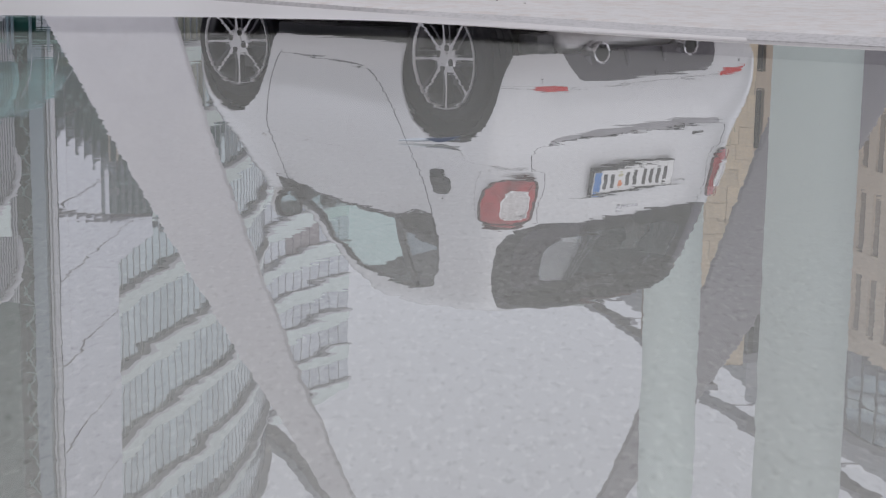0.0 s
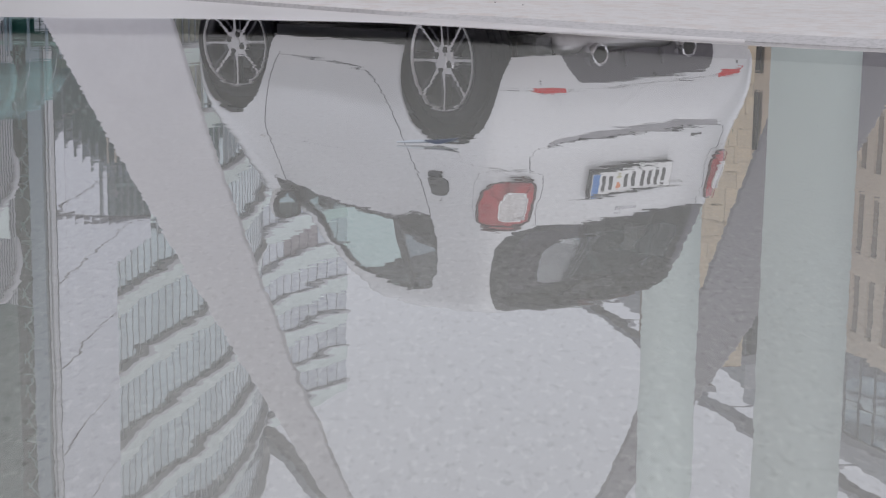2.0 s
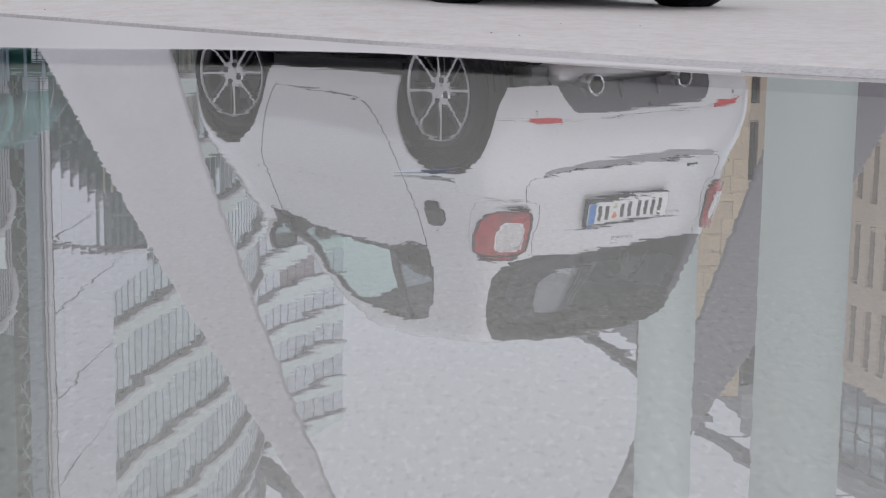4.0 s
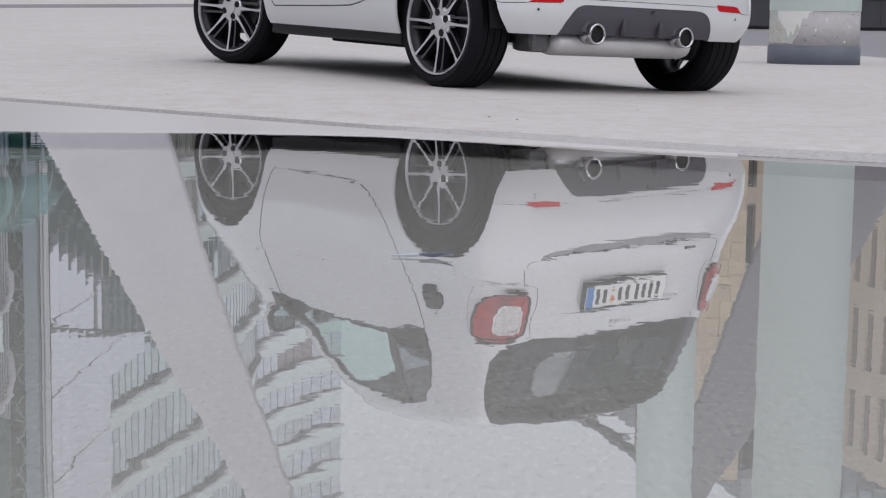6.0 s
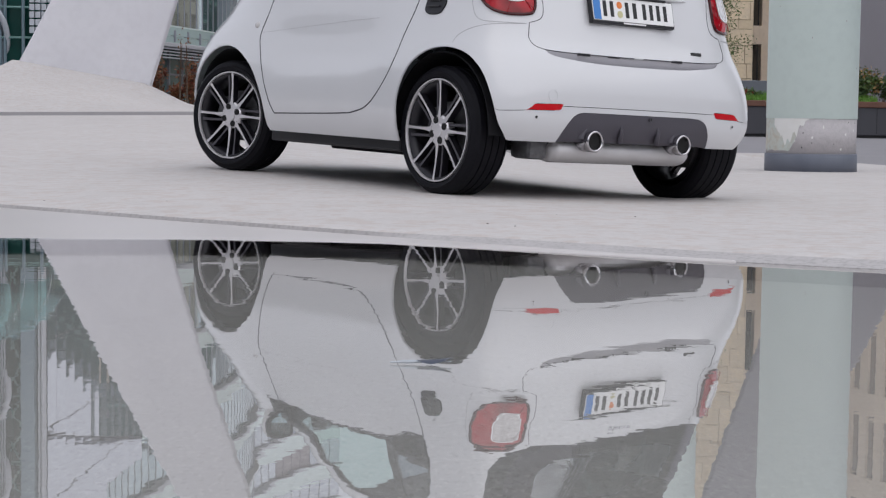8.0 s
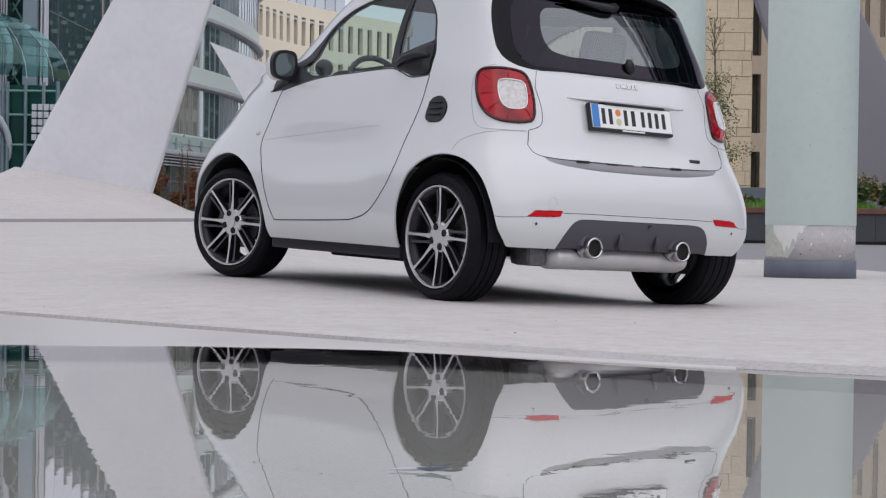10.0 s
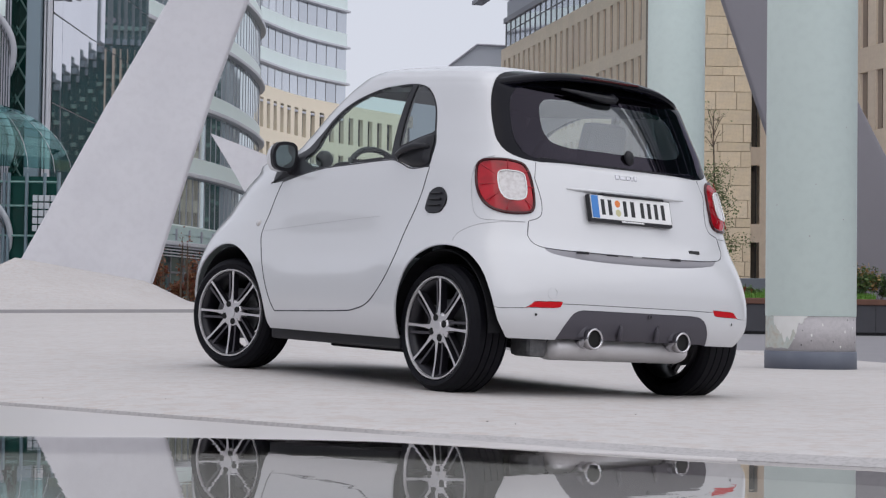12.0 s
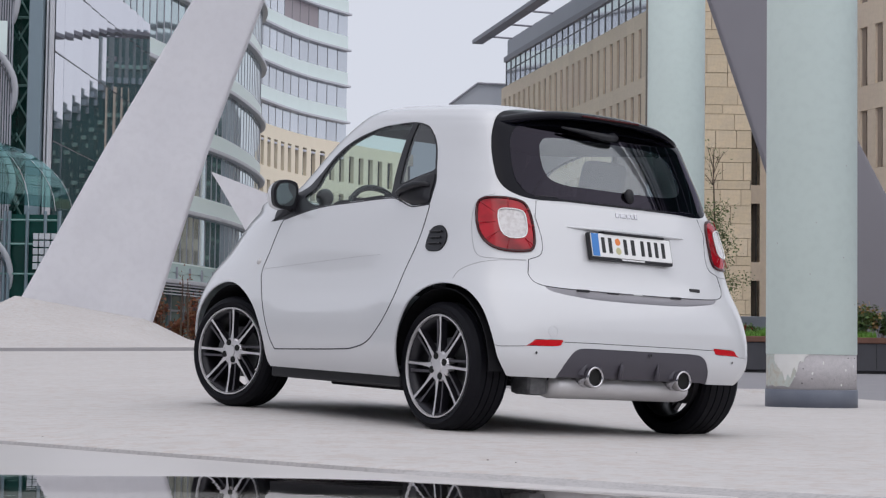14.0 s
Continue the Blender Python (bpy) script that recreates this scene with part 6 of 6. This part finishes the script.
# ---- wheels
def wheel(cx, side, rim_r, tyre_r, width, out):
    """A wheel with eight twin spokes; its axis is y, the outer face towards the side."""
    turn = Matrix.Translation((cx, side * out, 0.292)) @ Matrix.Rotation(radians(15 if cx > 1 else 0), 4, "Z") @ Matrix.Rotation(-side * math.pi / 2, 4, "X")
    # local z: outwards
    hub = new("wheel")
    hub.matrix_world = turn
    hub.parent = car
    bm = bmesh.new()
    w = width
    prof = [(rim_r + 0.002, -0.010), (rim_r + 0.012, 0.004), (rim_r + 0.030, 0.010), (tyre_r - 0.030, 0.004), (tyre_r - 0.012, -0.008), (tyre_r - 0.004, -0.022)]
    for k in range(4):            # tread ribs and grooves
        a = -0.028 - k * (w - 0.056) / 4
        b = -0.028 - (k + 1) * (w - 0.056) / 4
        prof += [(tyre_r, a), (tyre_r, b + 0.007), (tyre_r - 0.007, b + 0.006), (tyre_r - 0.007, b + 0.001)]
    prof += [(tyre_r, -w + 0.028), (tyre_r - 0.012, -w + 0.010), (tyre_r - 0.030, -w), (rim_r + 0.010, -w), (rim_r, -w + 0.01)]
    add_lathe(bm, prof, 96, close=True)
    part("tyre", bm, M_TYRE, hub, "black tyre", smooth=False)
    bm = bmesh.new()
    add_lathe(bm, [(rim_r + 0.004, -0.012), (rim_r + 0.003, 0.004), (rim_r - 0.003, 0.004), (rim_r - 0.005, -0.002), (rim_r - 0.006, -0.012)], 72, close=True)
    part("rim_lip", bm, M_RIM_BRIGHT, hub, "machined silver rim lip", smooth=False)
    bm = bmesh.new()
    add_lathe(bm, [(rim_r - 0.014, -0.006), (rim_r - 0.030, -0.050), (rim_r - 0.034, -w + 0.01), (rim_r - 0.030, -w + 0.01), (rim_r - 0.024, -0.050), (rim_r - 0.006, -0.008)], 64, close=True)
    part("rim_barrel", bm, M_RIM_DARK, hub, smooth=True)
    r1 = rim_r - 0.006
    meshes = []
    for off, r0, drop, mats in ((0.0, 0.052, 0.0, (M_RIM_BRIGHT, M_RIM_DARK)), (0.036, 0.050, -0.010, (M_RIM_GREY, M_RIM_DARK))):
        spoke = bmesh.new()
        secs = []
        for t in np.linspace(0, 1, 8):
            r = r0 + (r1 - r0) * t
            half = (0.0052 + 0.009 * (1 - t) ** 4 + 0.003 * t ** 6) if off == 0 else 0.0056 + 0.004 * t ** 6
            top = -0.010 - 0.004 * math.sin(math.pi * t) + 0.008 * t + drop
            x0 = -off * (0.80 + 0.20 * t)
            secs.append([spoke.verts.new(p) for p in ((x0 - half, r, top), (x0 + half, r, top), (x0 + half * 1.25 + 0.001, r, top - 0.034), (x0 - half * 1.25 - 0.001, r, top - 0.034))])
        for a, b in zip(secs, secs[1:]):
            for i in range(4):
                f = spoke.faces.new((a[i], a[(i + 1) % 4], b[(i + 1) % 4], b[i]))
                f.material_index = 0 if i == 0 else 1
        spoke.faces.new(secs[0][::-1]).material_index = 1
        spoke.faces.new(secs[-1]).material_index = 1
        bmesh.ops.recalc_face_normals(spoke, faces=spoke.faces[:])
        meshes.append(mesh_of(spoke, "spoke", *mats))
    for k in range(8):
        for me in meshes:
            o = new("spoke", me)
            o.parent = hub
            o.matrix_local = Matrix.Rotation(radians(45 * k - side * 2), 4, "Z") @ Matrix.Diagonal((side, 1, 1, 1))
    bm = bmesh.new()
    add_lathe(bm, [(0.0, -0.050), (0.072, -0.050), (0.071, -0.018), (0.064, -0.011), (0.034, -0.010), (0.031, -0.004), (0.0, -0.002)], 40)
    bmesh.ops.remove_doubles(bm, verts=bm.verts[:], dist=1e-5)
    part("hub_cap", bm, M_RIM_BRIGHT, hub, "brushed silver hub", smooth=False)
    for k in range(4):
        # raised black disc: the bolt hole's shade is put into its colour
        bm = bmesh.new()
        add_lathe(bm, [(0.0165, -0.020), (0.0165, -0.0065)], 16, Matrix.Rotation(radians(90 * k + 22), 4, "Z") @ Matrix.Translation((0, 0.049, 0)))
        part("bolt_hole", bm, M_SOOT_SHADE, hub)
    bm = bmesh.new()
    add_lathe(bm, [(0.05, -0.085), (0.135, -0.085), (0.135, -0.105), (0.05, -0.105)], 48, close=True)
    part("brake_disc", bm, M_HEATSHIELD, hub)
    bm = box((0.075, -0.06, -0.12), (0.145, 0.06, -0.055), 0.012, Matrix.Rotation(radians(-20 if side > 0 else 200), 4, "Z"))
    part("brake_caliper", bm, M_HEATSHIELD, hub)
    return hub


for side in (1, -1):
    wheel(0.0, side, 0.233, 0.296, *((0.205, 0.815) if side > 0 else (0.235, 0.862)))
    wheel(1.873, side, 0.231, 0.295, 0.212, 0.810)
    for cx, r in ((0.0, 0.368), (1.885, 0.366)):        # wheel-house liner
        bm = bmesh.new()
        a = []
        for k in range(25):
            t = math.pi * ((0.80 if side < 0 and cx < 1 else 1.0) * k / 24)
            a.append([bm.verts.new((cx + r * math.cos(t), y, 0.285 + r * math.sin(t))) for y in (side * 0.800, side * 0.50)])
        for p, q in zip(a, a[1:]):
            bm.faces.new((p[0], q[0], q[1], p[1]))
        bm.faces.new([p[1] for p in a])
        thicken(bm, 0.006)
        part("wheel_house", bm, M_LINER, car)

# ---- floor pan, sills, front valance
part("floor_pan", box((0.30, -0.72, 0.205), (1.56, 0.72, 0.26), 0.02), M_LINER, car)
part("rear_pan", box((-0.36, -0.46, 0.24), (0.32, 0.46, 0.42), 0.03), M_LINER, car)
part("front_pan", box((1.50, -0.46, 0.20), (2.28, 0.46, 0.42), 0.03), M_LINER, car)
part("rear_valance", box((-0.40, -0.56, 0.300), (-0.34, 0.56, 0.60), 0.01), M_LINER, car)
for side in (1, -1):
    part("side_sill", box((0.335, side * 0.71 - 0.06, 0.176), (1.50, side * 0.71 + 0.06, 0.240), 0.012), M_TRIM, car, "black side sill")
    part("underbody_shield", box((0.45, side * 0.60 - 0.06, 0.158), (1.10, side * 0.60 + 0.06, 0.200), 0.012), M_LINER, car)

bm = bmesh.new()
rows = []
for z in (1.452, 1.48, 1.505, 1.53, 1.55, 1.565, 1.575):
    q = skin(np.linspace(0.02, 0.98, 49), np.full(49, z))
    rows.append([bm.verts.new((p[0], p[1] * k * 0.95, p[2] - 0.028)) for k in (1,) for p in q] + [bm.verts.new((p[0], -p[1] * 0.95, p[2] - 0.028)) for p in q[::-1]])
for a, b in zip(rows, rows[1:]):
    for i in range(len(a)):
        bm.faces.new((a[i], a[(i + 1) % len(a)], b[(i + 1) % len(a)], b[i]))
bm.faces.new(rows[-1])
part("headliner", bm, M_HEADLINER, car, "grey cloth headliner", smooth=True)
# ---- cabin: seats, dashboard, steering wheel, rear shelf
for side in (1, -1):
    bm = bmesh.new()
    add_box(bm, (0.42, side * 0.33 - 0.24, 0.42), (0.95, side * 0.33 + 0.24, 0.62), 0.05)
    part("seat_cushion", bm, M_SEAT, car)
    bm = bmesh.new()
    add_box(bm, (-0.06, -0.23, 0.0), (0.06, 0.23, 0.66), 0.045, Matrix.Translation((0.40, side * 0.33, 0.52)) @ Matrix.Rotation(radians(-14), 4, "Y"))
    add_box(bm, (-0.045, -0.13, 0.64), (0.045, 0.13, 0.86), 0.045, Matrix.Translation((0.40, side * 0.33, 0.52)) @ Matrix.Rotation(radians(-14), 4, "Y"))
    part("seat_back", bm, M_SEAT, car)
part("dashboard", box((1.34, -0.66, 0.55), (1.66, 0.66, 1.075), 0.06), M_LINER, car)
bm = bmesh.new()
add_box(bm, (1.30, 0.20, 0.99), (1.48, 0.46, 1.13), 0.035)
part("instrument_hood", bm, M_LINER, car)
bm = bmesh.new()
wheel_turn = Matrix.Translation((1.225, 0.33, 1.036)) @ Matrix.Rotation(radians(-66), 4, "Y")
add_tube(bm, [wheel_turn @ Vector((0.18 * math.cos(t), 0.18 * math.sin(t), 0)) for t in np.linspace(0, 2 * math.pi, 33)], 0.016, 8)
part("steering_wheel", bm, M_TRIM, car, smooth=True)
part("steering_spoke", box((-0.05, -0.17, -0.02), (0.05, 0.17, 0.012), 0.02, wheel_turn), M_TRIM, car)
part("rear_shelf", box((-0.28, -0.60, 0.70), (0.25, 0.60, 0.98), 0.03), M_HEADLINER, car)
for x, y in ((1.36, 0.59), (1.38, -0.10)):        # dashboard pods
    bm = bmesh.new()
    bmesh.ops.create_uvsphere(bm, u_segments=16, v_segments=10, radius=0.048, matrix=Matrix.Translation((x, y, 1.125)))
    part("dash_pod", bm, M_TRIM, car, smooth=True)
